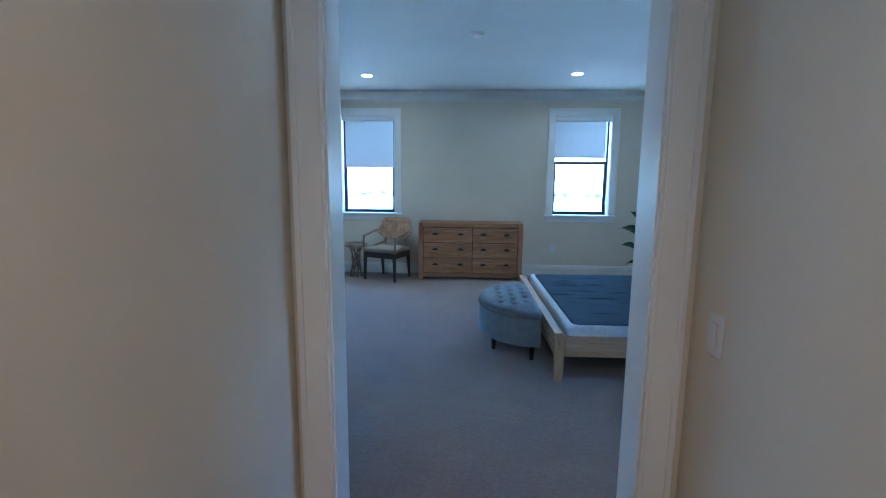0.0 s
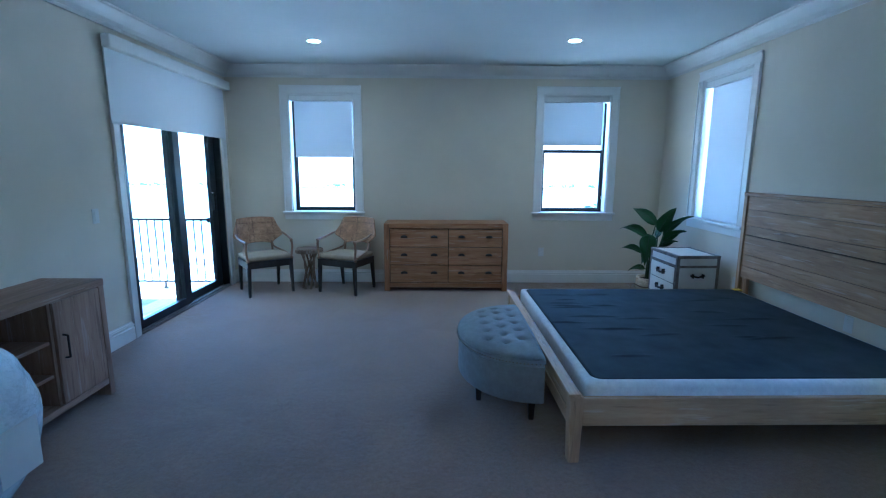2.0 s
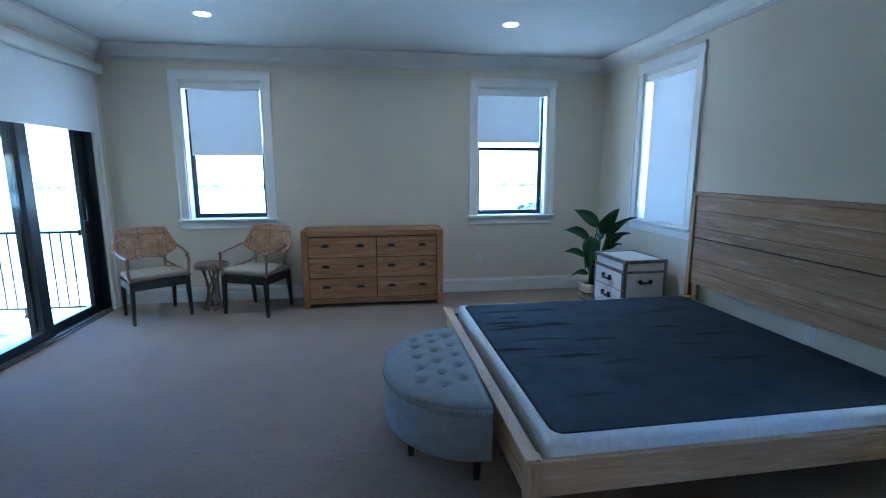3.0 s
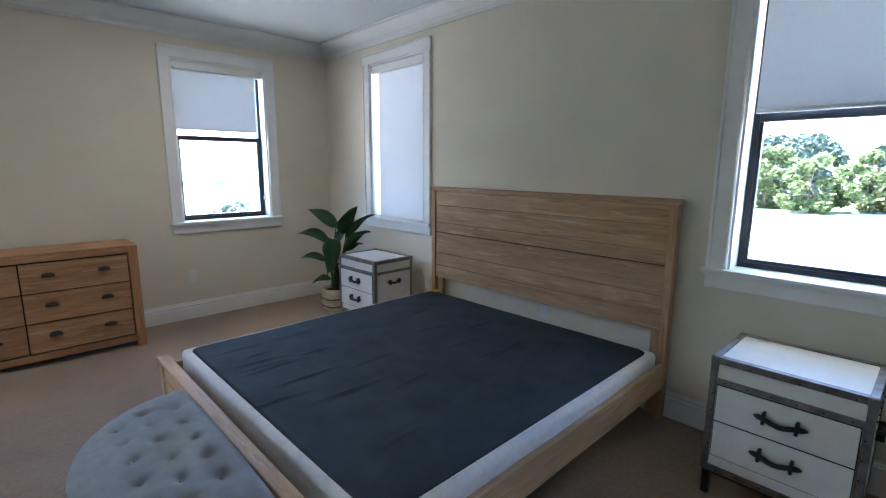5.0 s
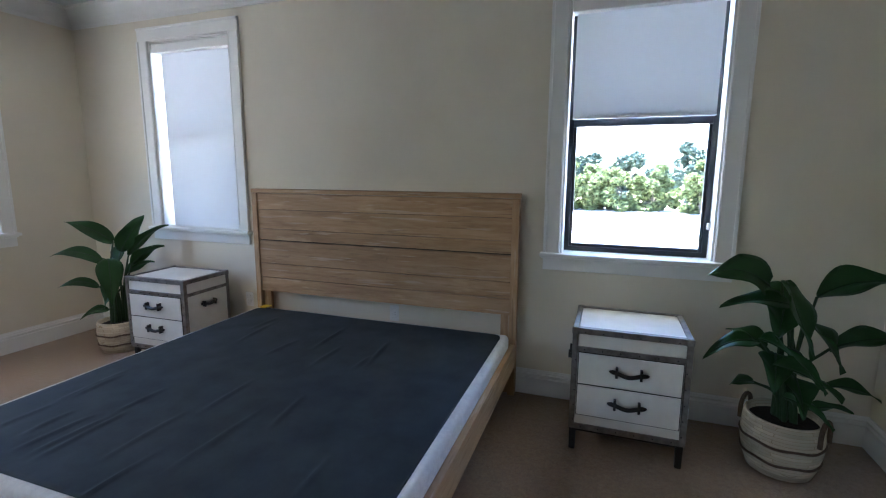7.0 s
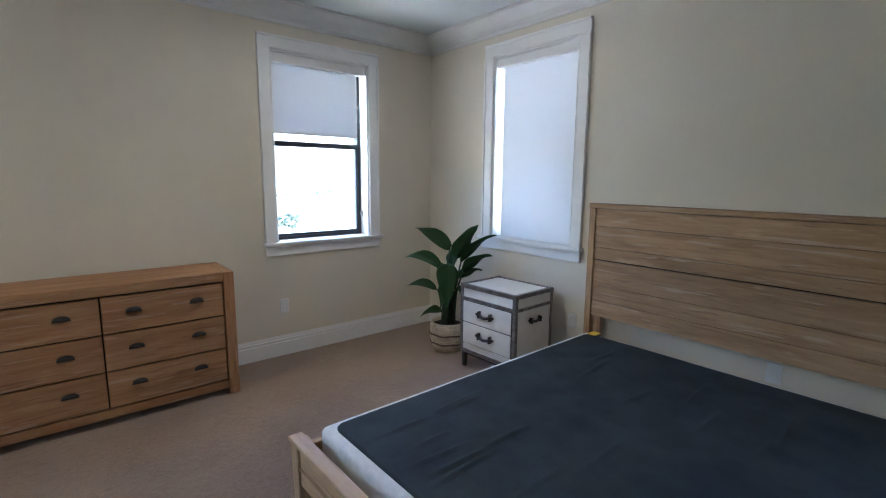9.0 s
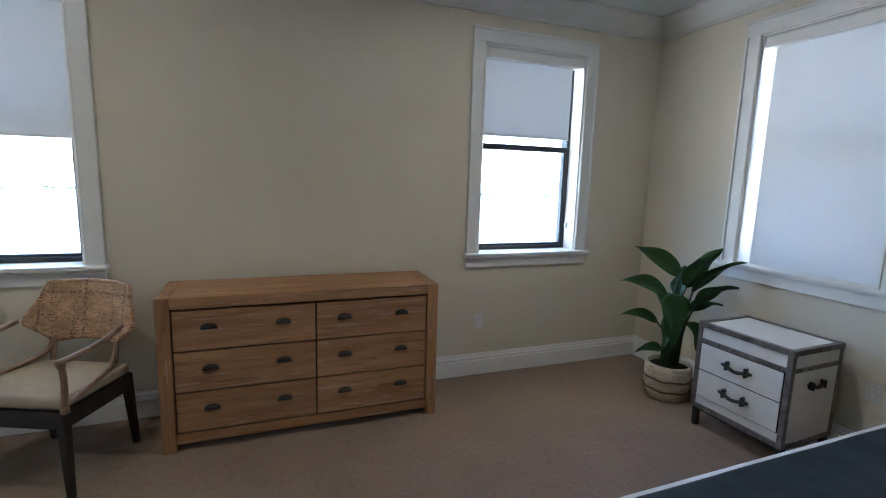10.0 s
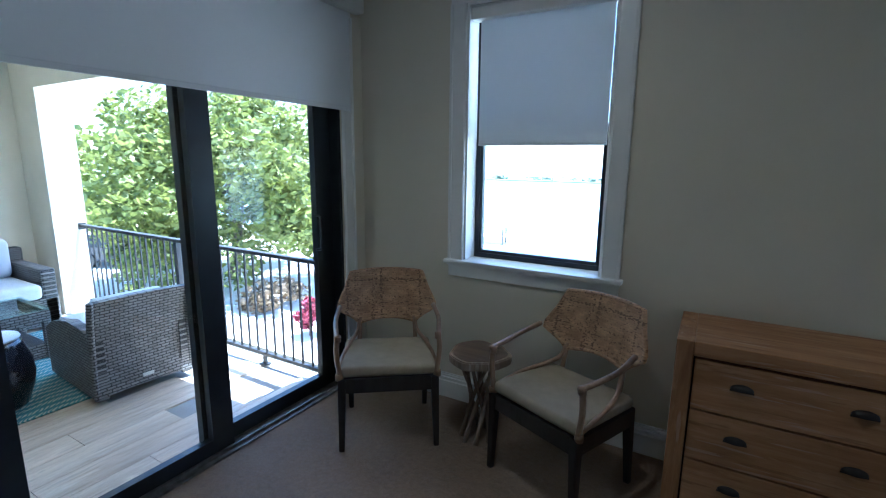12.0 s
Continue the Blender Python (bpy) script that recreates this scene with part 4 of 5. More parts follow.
def potted_plant(name_at, leaves, label):
    cx, cy = name_at
    sway = 0.06 if cy < 4 else 0.0
    drop = 0.965 if sway else 1.0
    p = thing("potted_plant", pose(cx - 0.5 * sway, cy + 0.7 * sway, 0), label, "plant", "potted plants by the bed")
    k_pot = 1.0 if sway else 0.9
    R = 0.172 * k_pot
    prof = [(k_pot * r, k_pot * z) for r, z in [(0.125, 0.0), (0.138, 0.004), (0.158, 0.06), (0.172, 0.14), (0.172, 0.2), (0.167, 0.262), (0.162, 0.278), (0.150, 0.278), (0.148, 0.235), (0.0005, 0.235)]]
    basket = part("basket", lathe(prof, 44), BASKET, p, "cream woven basket", soft=True)
    for z, r in ((0.085, 0.164), (0.170, 0.173)):
        z, r = k_pot * z, k_pot * r
        ring = [(r * math.cos(2 * math.pi * k / 40), r * math.sin(2 * math.pi * k / 40), z + 0.004 * math.sin(k)) for k in range(41)]
        part("band", tube(ring, 0.0065, 6), ROPE, basket, "brown rope band", soft=True)
    for a in ((0.9, 0.9 + math.pi) if sway else ()):
        ca, sa = math.cos(a), math.sin(a)
        pts = [(R * ca - sa * t * 0.05, R * sa + ca * t * 0.05, z) for t, z in ((-1, 0.20), (-0.9, 0.28), (0, 0.315), (0.9, 0.28), (1, 0.20))]
        part("handle", tube(smooth_path(pts, 4), 0.011, 8), ROPE, basket, soft=True)
    part("soil", lathe([(k_pot * r, k_pot * z) for r, z in [(0.0005, 0.2355), (0.147, 0.2355), (0.147, 0.243), (0.05, 0.256), (0.0005, 0.258)]], 24), SOIL, p)
    for (bx, by, bz), (tx, ty, tz), width, roll, sag in leaves:
        base, tip = (bx - cx, by - cy, drop * bz), (tx - cx, ty - cy, drop * tz)
        root = (random.uniform(-0.04, 0.04), random.uniform(-0.04, 0.04), 0.235 * k_pot)
        st = part("stem", tube(stem_points(root, base), [0.011 - 0.0005 * k for k in range(11)], 7), STEM, p, soft=True)
        place = leaf(base, tip, 1.28 * width, roll, sag)
        blade = part("leaf", shell(16, 8, place, Vector((0, 0, -0.0012))), PLANT, st, soft=True)
        part("midrib", tube([Vector(place(k / 8, 0.5)) + Vector((0, 0, 0.001)) for k in range(8)], [0.0055 - 0.0005 * k for k in range(8)], 6), MIDRIB, st, soft=True)
    return p


potted_plant((2.885, 2.335), [
    ((2.84, 2.47, 0.95), (2.74, 2.74, 1.03), 0.085, 0.9, 0.10), ((2.80, 2.38, 0.87), (2.66, 2.70, 0.89), 0.05, 0.5, 0.06),
    ((2.78, 2.44, 0.99), (2.66, 2.33, 0.68), 0.085, 0.2, 0.05), ((2.90, 2.26, 0.90), (2.84, 1.95, 1.02), 0.075, 1.0, 0.10),
    ((2.86, 2.20, 0.66), (2.82, 1.93, 0.76), 0.062, 1.0, 0.06), ((2.86, 2.21, 0.46), (2.80, 2.01, 0.47), 0.045, 0.9, 0.07),
    ((2.84, 2.25, 0.35), (2.78, 2.11, 0.40), 0.034, 0.9, 0.04), ((2.82, 2.50, 0.67), (2.70, 2.74, 0.62), 0.045, 0.4, 0.08),
    ((2.78, 2.50, 0.70), (2.62, 2.28, 0.55), 0.085, 0.5, 0.08), ((2.80, 2.50, 0.47), (2.70, 2.62, 0.49), 0.03, 0.5, 0.03),
    ((2.76, 2.44, 0.58), (2.62, 2.22, 0.52), 0.075, 0.6, 0.06), ((2.84, 2.32, 0.80), (2.70, 2.20, 0.62), 0.085, 0.4, 0.06),
    ((2.78, 2.38, 0.42), (2.66, 2.22, 0.36), 0.06, 0.5, 0.05), ((2.82, 2.42, 0.62), (2.64, 2.46, 0.50), 0.065, 0.2, 0.05),
    ((2.80, 2.34, 0.52), (2.64, 2.34, 0.40), 0.06, 0.2, 0.05), ((2.84, 2.40, 0.86), (2.68, 2.46, 0.74), 0.07, 0.3, 0.04), ((2.96, 2.42, 0.6), (3.06, 2.58, 0.66), 0.05, 0.5, 0.05), ((3.00, 2.34, 0.80), (3.12, 2.44, 0.92), 0.06, 0.6, 0.06),
], "green bird-of-paradise plant in a cream woven basket")
potted_plant((2.845, 6.92), [
    ((2.87, 6.93, 0.88), (2.68, 7.17, 1.06), 0.056, 1.1, 0.06),
    ((2.89, 6.88, 0.80), (2.99, 6.72, 1.10), 0.066, 0.9, 0.05),
    ((2.94, 6.87, 0.76), (3.17, 6.68, 1.02), 0.039, 1.0, 0.10),
    ((2.92, 6.82, 0.69), (3.09, 6.65, 0.85), 0.047, 1.0, 0.07),
    ((2.78, 6.94, 0.73), (2.54, 7.14, 0.83), 0.045, 1.1, 0.12),
    ((2.75, 6.97, 0.54), (2.55, 7.12, 0.58), 0.033, 1.1, 0.09),
    ((2.78, 6.93, 0.35), (2.62, 7.02, 0.32), 0.028, 1.1, 0.07),
    ((2.78, 6.87, 0.76), (2.71, 6.78, 0.42), 0.078, 0.1, 0.04),
    ((2.92, 6.88, 0.62), (3.03, 6.70, 0.72), 0.039, 1.0, 0.06),
    ((2.86, 6.79, 0.58), (2.85, 6.68, 0.37), 0.055, 0.2, 0.05),
    ((2.82, 6.85, 0.62), (2.68, 6.83, 0.40), 0.064, 0.2, 0.04),
    ((2.92, 6.96, 0.72), (3.07, 7.06, 0.92), 0.055, 0.5, 0.06),
    ((2.89, 6.96, 0.60), (2.88, 7.16, 0.74), 0.046, 0.6, 0.06),
], "green bird-of-paradise plant in a cream woven basket")


# ---- chairs and side table ----
def armchair(m):
    c = thing("armchair", m, "dark-legged armchair with a woven rattan back and oat linen seat", "chair", "armchairs by the window")
    part("seat_cushion", block((-0.255, -0.222, 0.418), (0.255, 0.21, 0.478), 0.024, 4), SEAT_LINEN, c, soft=True)
    part("seat_frame", boxes(((-0.25, -0.228, 0.338), (0.25, -0.198, 0.417)), ((-0.25, 0.19, 0.338), (0.25, 0.215, 0.417)), ((-0.262, -0.198, 0.338), (-0.235, 0.19, 0.417)), ((0.235, -0.198, 0.338), (0.262, 0.19, 0.417)), ((-0.235, -0.198, 0.395), (0.235, 0.19, 0.417))), DARK_WOOD, c)
    for s in (-1, 1):
        part("leg", tapered(0.022, 0.014, 0, 0.417, s * 0.245, -0.212, (s * 0.012, -0.006)), DARK_WOOD, c)
        part("leg", tapered(0.022, 0.014, 0, 0.417, s * 0.232, 0.20, (s * 0.0, 0.045)), DARK_WOOD, c)
        arm = part("arm", tube(smooth_path([(s * 0.262, -0.236, 0.650), (s * 0.275, -0.14, 0.655), (s * 0.288, 0.0, 0.672), (s * 0.275, 0.14, 0.70)], 5), 0.0132, 10), CANE, c, soft=True)
        part("arm_post", tube(smooth_path([(s * 0.25, -0.212, 0.41), (s * 0.264, -0.214, 0.49), (s * 0.27, -0.216, 0.57), (s * 0.263, -0.218, 0.656)], 4), [0.0142] * 13, 10), CANE, arm, soft=True)
        part("side_brace", tube(smooth_path([(s * 0.258, -0.20, 0.445), (s * 0.252, -0.05, 0.472), (s * 0.222, 0.10, 0.492), (s * 0.182, 0.195, 0.525), (s * 0.170, 0.232, 0.59)], 4), 0.0120, 8), CANE, arm, soft=True)
        for z in (0.428, 0.640):
            part("binding", tube([(s * 0.262, -0.215, z - 0.016), (s * 0.262, -0.216, z + 0.016)], 0.0182, 10), CANE, arm, soft=True)
        part("back_post", tube(smooth_path([(s * 0.172, 0.2, 0.42), (s * 0.170, 0.222, 0.52), (s * 0.166, 0.24, 0.60)], 4), 0.0135, 8), CANE, c, soft=True)

    def back(u, v):
        s = 2 * u - 1
        stops = ((0.0, 0.170), (0.12, 0.200), (0.34, 0.292), (0.45, 0.285), (0.7, 0.248), (1.0, 0.218))
        hw = next(a[1] + (b[1] - a[1]) * (v - a[0]) / (b[0] - a[0]) for a, b in zip(stops, stops[1:]) if v <= b[0] + 1e-9)
        z = 0.57 + 0.30 * v + 0.022 * (1 - s * s) * (1 - v) * 0.9 + 0.012 * (1 - s * s) * v
        return Vector((hw * s, 0.262 - 0.10 * (hw * s / 0.29) ** 2 * (1.15 - 0.5 * v) + 0.055 * v, z))
    bk = part("backrest", shell(26, 20, back, Vector((0, 0.016, 0))), RATTAN, c, "woven rattan back", soft=True)
    rim = [back(k / 20, 1.0) + Vector((0, 0.008, 0)) for k in range(21)]
    part("rim", tube([back(0, 1 - k / 12) + Vector((0, 0.008, 0)) for k in range(12, -1, -1)] + rim[1:-1] + [back(1, 1 - k / 12) + Vector((0, 0.008, 0)) for k in range(13)], 0.0125, 8), RATTAN, bk, soft=True)
    part("rim", tube([back(k / 20, 0.0) + Vector((0, 0.008, 0)) for k in range(21)], 0.0125, 8), RATTAN, bk, soft=True)
    return c


chair = armchair(pose(-1.795, 7.16, 0, 0, 0, 37.5))
copy_thing(chair, pose(-0.80, 7.225, 0, 0, 0, -23.0))

table = thing("side_table", pose(-1.31, 7.36, 0), "small round driftwood side table with branch legs", "side table")
def slab(z0, z1, grow):
    pts = [(0.158 + grow + 0.008 * math.sin(3 * a + 1) + 0.005 * math.sin(7 * a)) for a in [2 * math.pi * k / 40 for k in range(40)]]
    bm = bmesh.new()
    low = [bm.verts.new((r * math.cos(2 * math.pi * k / 40), r * math.sin(2 * math.pi * k / 40), z0)) for k, r in enumerate(pts)]
    up = bmesh.ops.extrude_face_region(bm, geom=[bm.faces.new(low)])["geom"]
    bmesh.ops.translate(bm, verts=[g for g in up if isinstance(g, bmesh.types.BMVert)], vec=(0, 0, z1 - z0))
    bmesh.ops.recalc_face_normals(bm, faces=bm.faces[:])
    bmesh.ops.bevel(bm, geom=[e for e in bm.edges if abs(e.verts[0].co.z - e.verts[1].co.z) < 1e-6], offset=0.006, segments=2, affect="EDGES")
    return bm
part("bark_rim", slab(0.455, 0.503, 0.010), BARK, table, "pale live-edge rim")
part("tabletop", slab(0.499, 0.5055, -0.012), WALNUT, table, "dark brown slab top")
for k in range(10):
    a = 2 * math.pi * k / 10 + random.uniform(-0.2, 0.2)
    turn = random.choice((1.7, 2.3, -1.6, 0.9))
    r0, r1 = random.uniform(0.08, 0.12), random.uniform(0.08, 0.12)
    bend = Vector((random.uniform(-0.025, 0.025), random.uniform(-0.025, 0.025), 0.25))
    pts = smooth_path([(r0 * math.cos(a), r0 * math.sin(a), 0.0), bend + Vector((0.035 * math.cos(a + turn / 2), 0.035 * math.sin(a + turn / 2), 0)), (r1 * math.cos(a + turn), r1 * math.sin(a + turn), 0.455)], 6)
    part("branch_leg", tube(pts, [0.013 - 0.0002 * j + 0.002 * math.sin(j * 1.7 + k) for j in range(len(pts))], 8), BARK, table, soft=True)

# ---- media cabinet and the wrapped chair by the sliding door wall ----
cab = thing("media_cabinet", pose(-1.835, 3.835, 0, 0, 0, 90), "greyed oak media cabinet with two doors and open middle shelves", "cabinet")
CW, CD, CH = 0.65, 0.40, 0.79
for s in (-1, 1):
    x0, x1 = sorted((s * CW, s * (CW - 0.045)))
    part("side_panel", block((x0, 0, 0.0), (x1, CD, CH - 0.0455), 0.004), CAB_Z, cab)
part("top", block((-CW, -0.003, CH - 0.045), (CW, CD, CH), 0.004), CAB_X, cab)
part("bottom_panel", block((-CW + 0.0455, 0.003, 0.085), (CW - 0.0455, CD - 0.012, 0.125), 0.003), CAB_X, cab)
part("back_panel", block((-CW + 0.0455, CD - 0.011, 0.086), (CW - 0.0455, CD - 0.002, CH - 0.046), 0), CAB_X, cab)
for x in (-0.235, 0.235):
    part("divider", block((x - 0.012, 0.02, 0.1255), (x + 0.012, CD - 0.0115, CH - 0.046), 0.002), CAB_Z, cab)
for z in (0.30, 0.50):
    part("shelf", block((-0.222, 0.03, z), (0.222, CD - 0.0115, z + 0.02), 0.002), CAB_X, cab)
for s in (-1, 1):
    x0, x1 = sorted((s * 0.24, s * 0.600))
    d = part("door", block((x0, 0.0, 0.13), (x1, 0.0195, CH - 0.05), 0.003), CAB_Z, cab)
    hxx = s * 0.285
    part("handle", tube(smooth_path([(hxx, 0.0, 0.40), (hxx, -0.026, 0.405), (hxx, -0.028, 0.42), (hxx, -0.028, 0.52), (hxx, -0.026, 0.535), (hxx, 0.0, 0.54)], 3), 0.006, 8), IRON, d, "black bar handle", soft=True)

bag = bmesh.new()
bmesh.ops.create_icosphere(bag, subdivisions=5, radius=1.0)
for v in bag.verts:
    c = v.co.copy()
    e = 0.9
    c = Vector([math.copysign(abs(t) ** e, t) for t in c])
    lump = 1 + 0.045 * noise.noise(c * 2.3) + 0.018 * noise.noise(c * 7)
    top = 1.0 - 0.18 * max(0, c.z)
    v.co = Vector((0.17 * c.x * lump * top, 0.50 * c.y * lump * top, max(0.004, 0.42 + 0.45 * c.z * lump)))
wrapped = thing("wrapped_chair", pose(-1.61, 3.13, 0, 0, 0, 0), "chair wrapped in loose milky plastic film, on the carpet", "wrapped chair")
part("plastic_wrap", bag, PLASTIC_WRAP, wrapped, soft=True)
part("paper_sheet", block((0.168, 0.12, 0.18), (0.171, 0.32, 0.42), 0.001), PLASTIC, wrapped, "white paper sheet")


# ---- balcony ----
BF = -0.03
BW, BN0, BN1, BS = -6.4, 7.17, 7.46, 1.6
STUCCO = mottled("cream_stucco", (0.72, 0.67, 0.55), (0.80, 0.75, 0.63), 0.9, 3.0, 70.0, 0.5, 0.004)
TILE = wood("wood_look_tile", (0.42, 0.32, 0.22), (0.66, 0.54, 0.41), (0.80, 0.70, 0.57), axis=1, rough=0.35, relief=0.1)
GROUT = mottled("grout", (0.3, 0.28, 0.25), (0.38, 0.36, 0.33), 0.9)
RAIL = mottled("dark_bronze_rail", (0.02, 0.02, 0.022), (0.035, 0.035, 0.038), 0.5, 20.0, 200.0, 0.1, 0.0005)
WICKER = woven("grey_wicker", (0.02, 0.02, 0.02), (0.26, 0.255, 0.25), 0.055, 0.02, 0.22, 0.55, "YZ")
WICKER_X = woven("grey_wicker_side", (0.02, 0.02, 0.02), (0.26, 0.255, 0.25), 0.055, 0.02, 0.22, 0.55, "XZ")
CUSHION = mottled("pale_grey_cushion", (0.55, 0.56, 0.58), (0.66, 0.67, 0.69), 0.9, 9.0, 500.0, 0.4, 0.001)
structure("balcony_slab", boxes(((BW - 0.2, BS - 0.2, -0.30), (WEST - 0.2, BN1 + 0.06, BF - 0.012))), GROUT, "concrete balcony slab with grout bed", "balcony floor")
structure("balcony_ceiling", boxes(((BW - 0.2, BS - 0.2, 2.55), (WEST - 0.2, BN1, 2.75))), STUCCO, "cream plastered balcony ceiling", "balcony ceiling")
structure("balcony_wall_west", boxes(((BW - 0.25, BS - 0.2, -3.3), (BW, BN1, 2.56))), STUCCO, "cream plastered balcony wall", "wall")
structure("balcony_wall_south", boxes(((BW, BS - 0.25, -3.3), (WEST - 0.2, BS, 2.56))), STUCCO, "cream plastered balcony wall", "wall")
structure("balcony_wall_north", boxes(((BW, BN0, -0.3), (-5.90, BN1, 2.56)), ((-5.90, BN0, 2.19), (WEST - 0.2, BN1, 2.56))), STUCCO, "cream plastered balcony pier and beam", "wall")
structure("wall_lower_storey", boxes(((BW - 0.2, BS - 0.2, -3.3), (EAST + 0.22, BS, -0.31)), ((BW - 0.2, NORTH + 0.1, -3.3), (EAST + 0.22, NORTH + 0.22, -0.125)), ((EAST + 0.1, BS, -3.3), (EAST + 0.22, NORTH + 0.1, -0.125))), STUCCO, "cream plastered wall of the storey below", "wall")

rail = thing("balcony_railing", pose(0, 7.41, BF), "dark metal balcony railing with thin upright bars", "railing")
RX0, RX1, RT = -5.895, -2.565, 0.90
part("top_rail", block((RX0, -0.025, RT - 0.03), (RX1, 0.025, RT), 0.006), RAIL, rail)
part("bottom_rail", block((RX0, -0.014, 0.075), (RX1, 0.014, 0.10), 0.004), RAIL, rail)
nb = 34
bar_data = mesh_of("bar", block((-0.007, -0.007, 0.1), (0.007, 0.007, RT - 0.03), 0.0015, 1), RAIL)
for k in range(1, nb):
    b = new("bar", bar_data)
    b.parent, b.location = rail, (RX0 + (RX1 - RX0) * k / nb, 0, 0)
for x in (-4.23,):
    part("post", block((x - 0.022, -0.022, 0.0), (x + 0.022, 0.022, RT - 0.03), 0.003), RAIL, rail)
part("foot_bracket", boxes(((-3.19, -0.012, 0.0), (-3.165, 0.012, 0.075)), ((-3.215, -0.03, 0.0), (-3.14, 0.03, 0.008))), RAIL, rail)
for x in (RX0, RX1 - 0.01):
    part("end_plate", block((x, -0.035, RT - 0.055), (x + 0.01, 0.035, RT + 0.01), 0.003), RAIL, rail)


def wicker_chair(m):
    c = thing("wicker_armchair", m, "grey wicker patio armchair with a pale seat cushion, on the rug", "patio chair")
    # back stands across local x = 0; the seat runs towards -x
    part("backrest", shell(10, 10, lambda u, v: Vector((0.05 * (1 - v) ** 2 - 0.02 + 0.10 * v * v, -0.30 + 0.60 * u, 0.04 + 0.64 * v + 0.012 * math.sin(math.pi * u))), Vector((-0.06, 0, 0))), WICKER, c)
    for s in (-1, 1):
        y0, y1 = sorted((s * 0.30, s * 0.235))
        side = bmesh.new()
        prof = [(-0.78, 0.02), (0.02, 0.02), (0.03, 0.42), (-0.10, 0.475), (-0.35, 0.49), (-0.62, 0.44), (-0.78, 0.36)]
        a = [side.verts.new((x, y0, z)) for x, z in prof]
        b = [side.verts.new((x, y1, z)) for x, z in prof]
        for k in range(len(prof)):
            side.faces.new((a[k], a[(k + 1) % len(prof)], b[(k + 1) % len(prof)], b[k]))
        side.faces.new(a[::-1])
        side.faces.new(b)
        bmesh.ops.recalc_face_normals(side, faces=side.faces[:])
        part("armrest", side, WICKER_X, c)
        part("edge_roll", tube([(0.075 * t * t + 0.01, s * 0.30, 0.03 + 0.66 * t) for t in [k / 8 for k in range(9)]], 0.018, 8), WICKER, c, soft=True)
    part("seat_base", block((-0.77, -0.234, 0.02), (-0.03, 0.234, 0.30), 0.005), WICKER, c)
    part("seat_cushion", block((-0.78, -0.232, 0.302), (-0.04, 0.232, 0.42), 0.035, 4), CUSHION, c, soft=True)
    part("back_cushion", block((-0.20, -0.232, 0.40), (-0.045, 0.232, 0.66), 0.05, 4), CUSHION, c, soft=True)
    part("label_plate", block((0.038, -0.035, 0.10), (0.0425, 0.035, 0.125), 0.001), PLASTIC, c, "small pale label plate")
    return c


wicker_chair(pose(-3.545, 6.715, BF + 0.012, 0, 0, -4))
sofa = thing("wicker_loveseat", pose(-6.32, 6.02, BF + 0.012), "grey wicker loveseat with pale cushions against the wall", "patio sofa")
part("base", block((0.06, -0.98, 0.02), (0.80, 0.98, 0.28), 0.01), WICKER, sofa)
part("backrest", block((0.0, -0.98, 0.02), (0.12, 0.98, 0.68), 0.02), WICKER, sofa)
for y in (-0.98, 0.86):
    part("armrest", block((0.0, y, 0.021), (0.80, y + 0.12, 0.55), 0.02), WICKER_X, sofa)
for y in (-0.85, 0.005):
    part("seat_cushion", block((0.13, y, 0.282), (0.83, y + 0.85, 0.42), 0.04, 4), CUSHION, sofa, soft=True)
    part("back_cushion", block((0.122, y + 0.02, 0.42), (0.30, y + 0.83, 0.80), 0.06, 4), CUSHION, sofa, soft=True)
coffee = thing("wicker_coffee_table", pose(-4.98, 6.08, BF + 0.012), "grey wicker coffee table with a glass top", "coffee table")
part("base", block((-0.26, -0.52, 0.0), (0.26, 0.52, 0.12), 0.01), WICKER, coffee)
part("apron", boxes(((-0.28, -0.55, 0.30), (-0.25, 0.55, 0.39)), ((0.25, -0.55, 0.30), (0.28, 0.55, 0.39)), ((-0.25, -0.55, 0.30), (0.25, -0.52, 0.39)), ((-0.25, 0.52, 0.30), (0.25, 0.55, 0.39))), WICKER, coffee)
for sx in (-0.255, 0.255):
    for sy in (-0.525, 0.525):
        part("leg", block((sx - 0.024, sy - 0.024, 0.0), (sx + 0.024, sy + 0.024, 0.30), 0.004), WICKER, coffee)
part("glass_top", block((-0.29, -0.56, 0.392), (0.29, 0.56, 0.40), 0.002), glass_material("table_glass", (0.85, 0.95, 0.93)), coffee)
stool = thing("garden_stool", pose(-4.04, 6.08, BF + 0.012), "black glazed ceramic drum stool on the rug", "garden stool")
GLAZE = mottled("black_glaze", (0.008, 0.008, 0.012), (0.02, 0.02, 0.026), 0.12, 14.0, 60.0, 0.2, 0.002)
part("drum", lathe([(0.0005, 0.0), (0.13, 0.0), (0.15, 0.02), (0.19, 0.14), (0.2, 0.22), (0.19, 0.31), (0.155, 0.42), (0.14, 0.445), (0.0005, 0.445)], 36), GLAZE, stool, soft=True)
part("top_disc", lathe([(0.0005, 0.446), (0.145, 0.446), (0.15, 0.455), (0.145, 0.464), (0.0005, 0.466)], 36), CUSHION, stool, "pale top", soft=True)


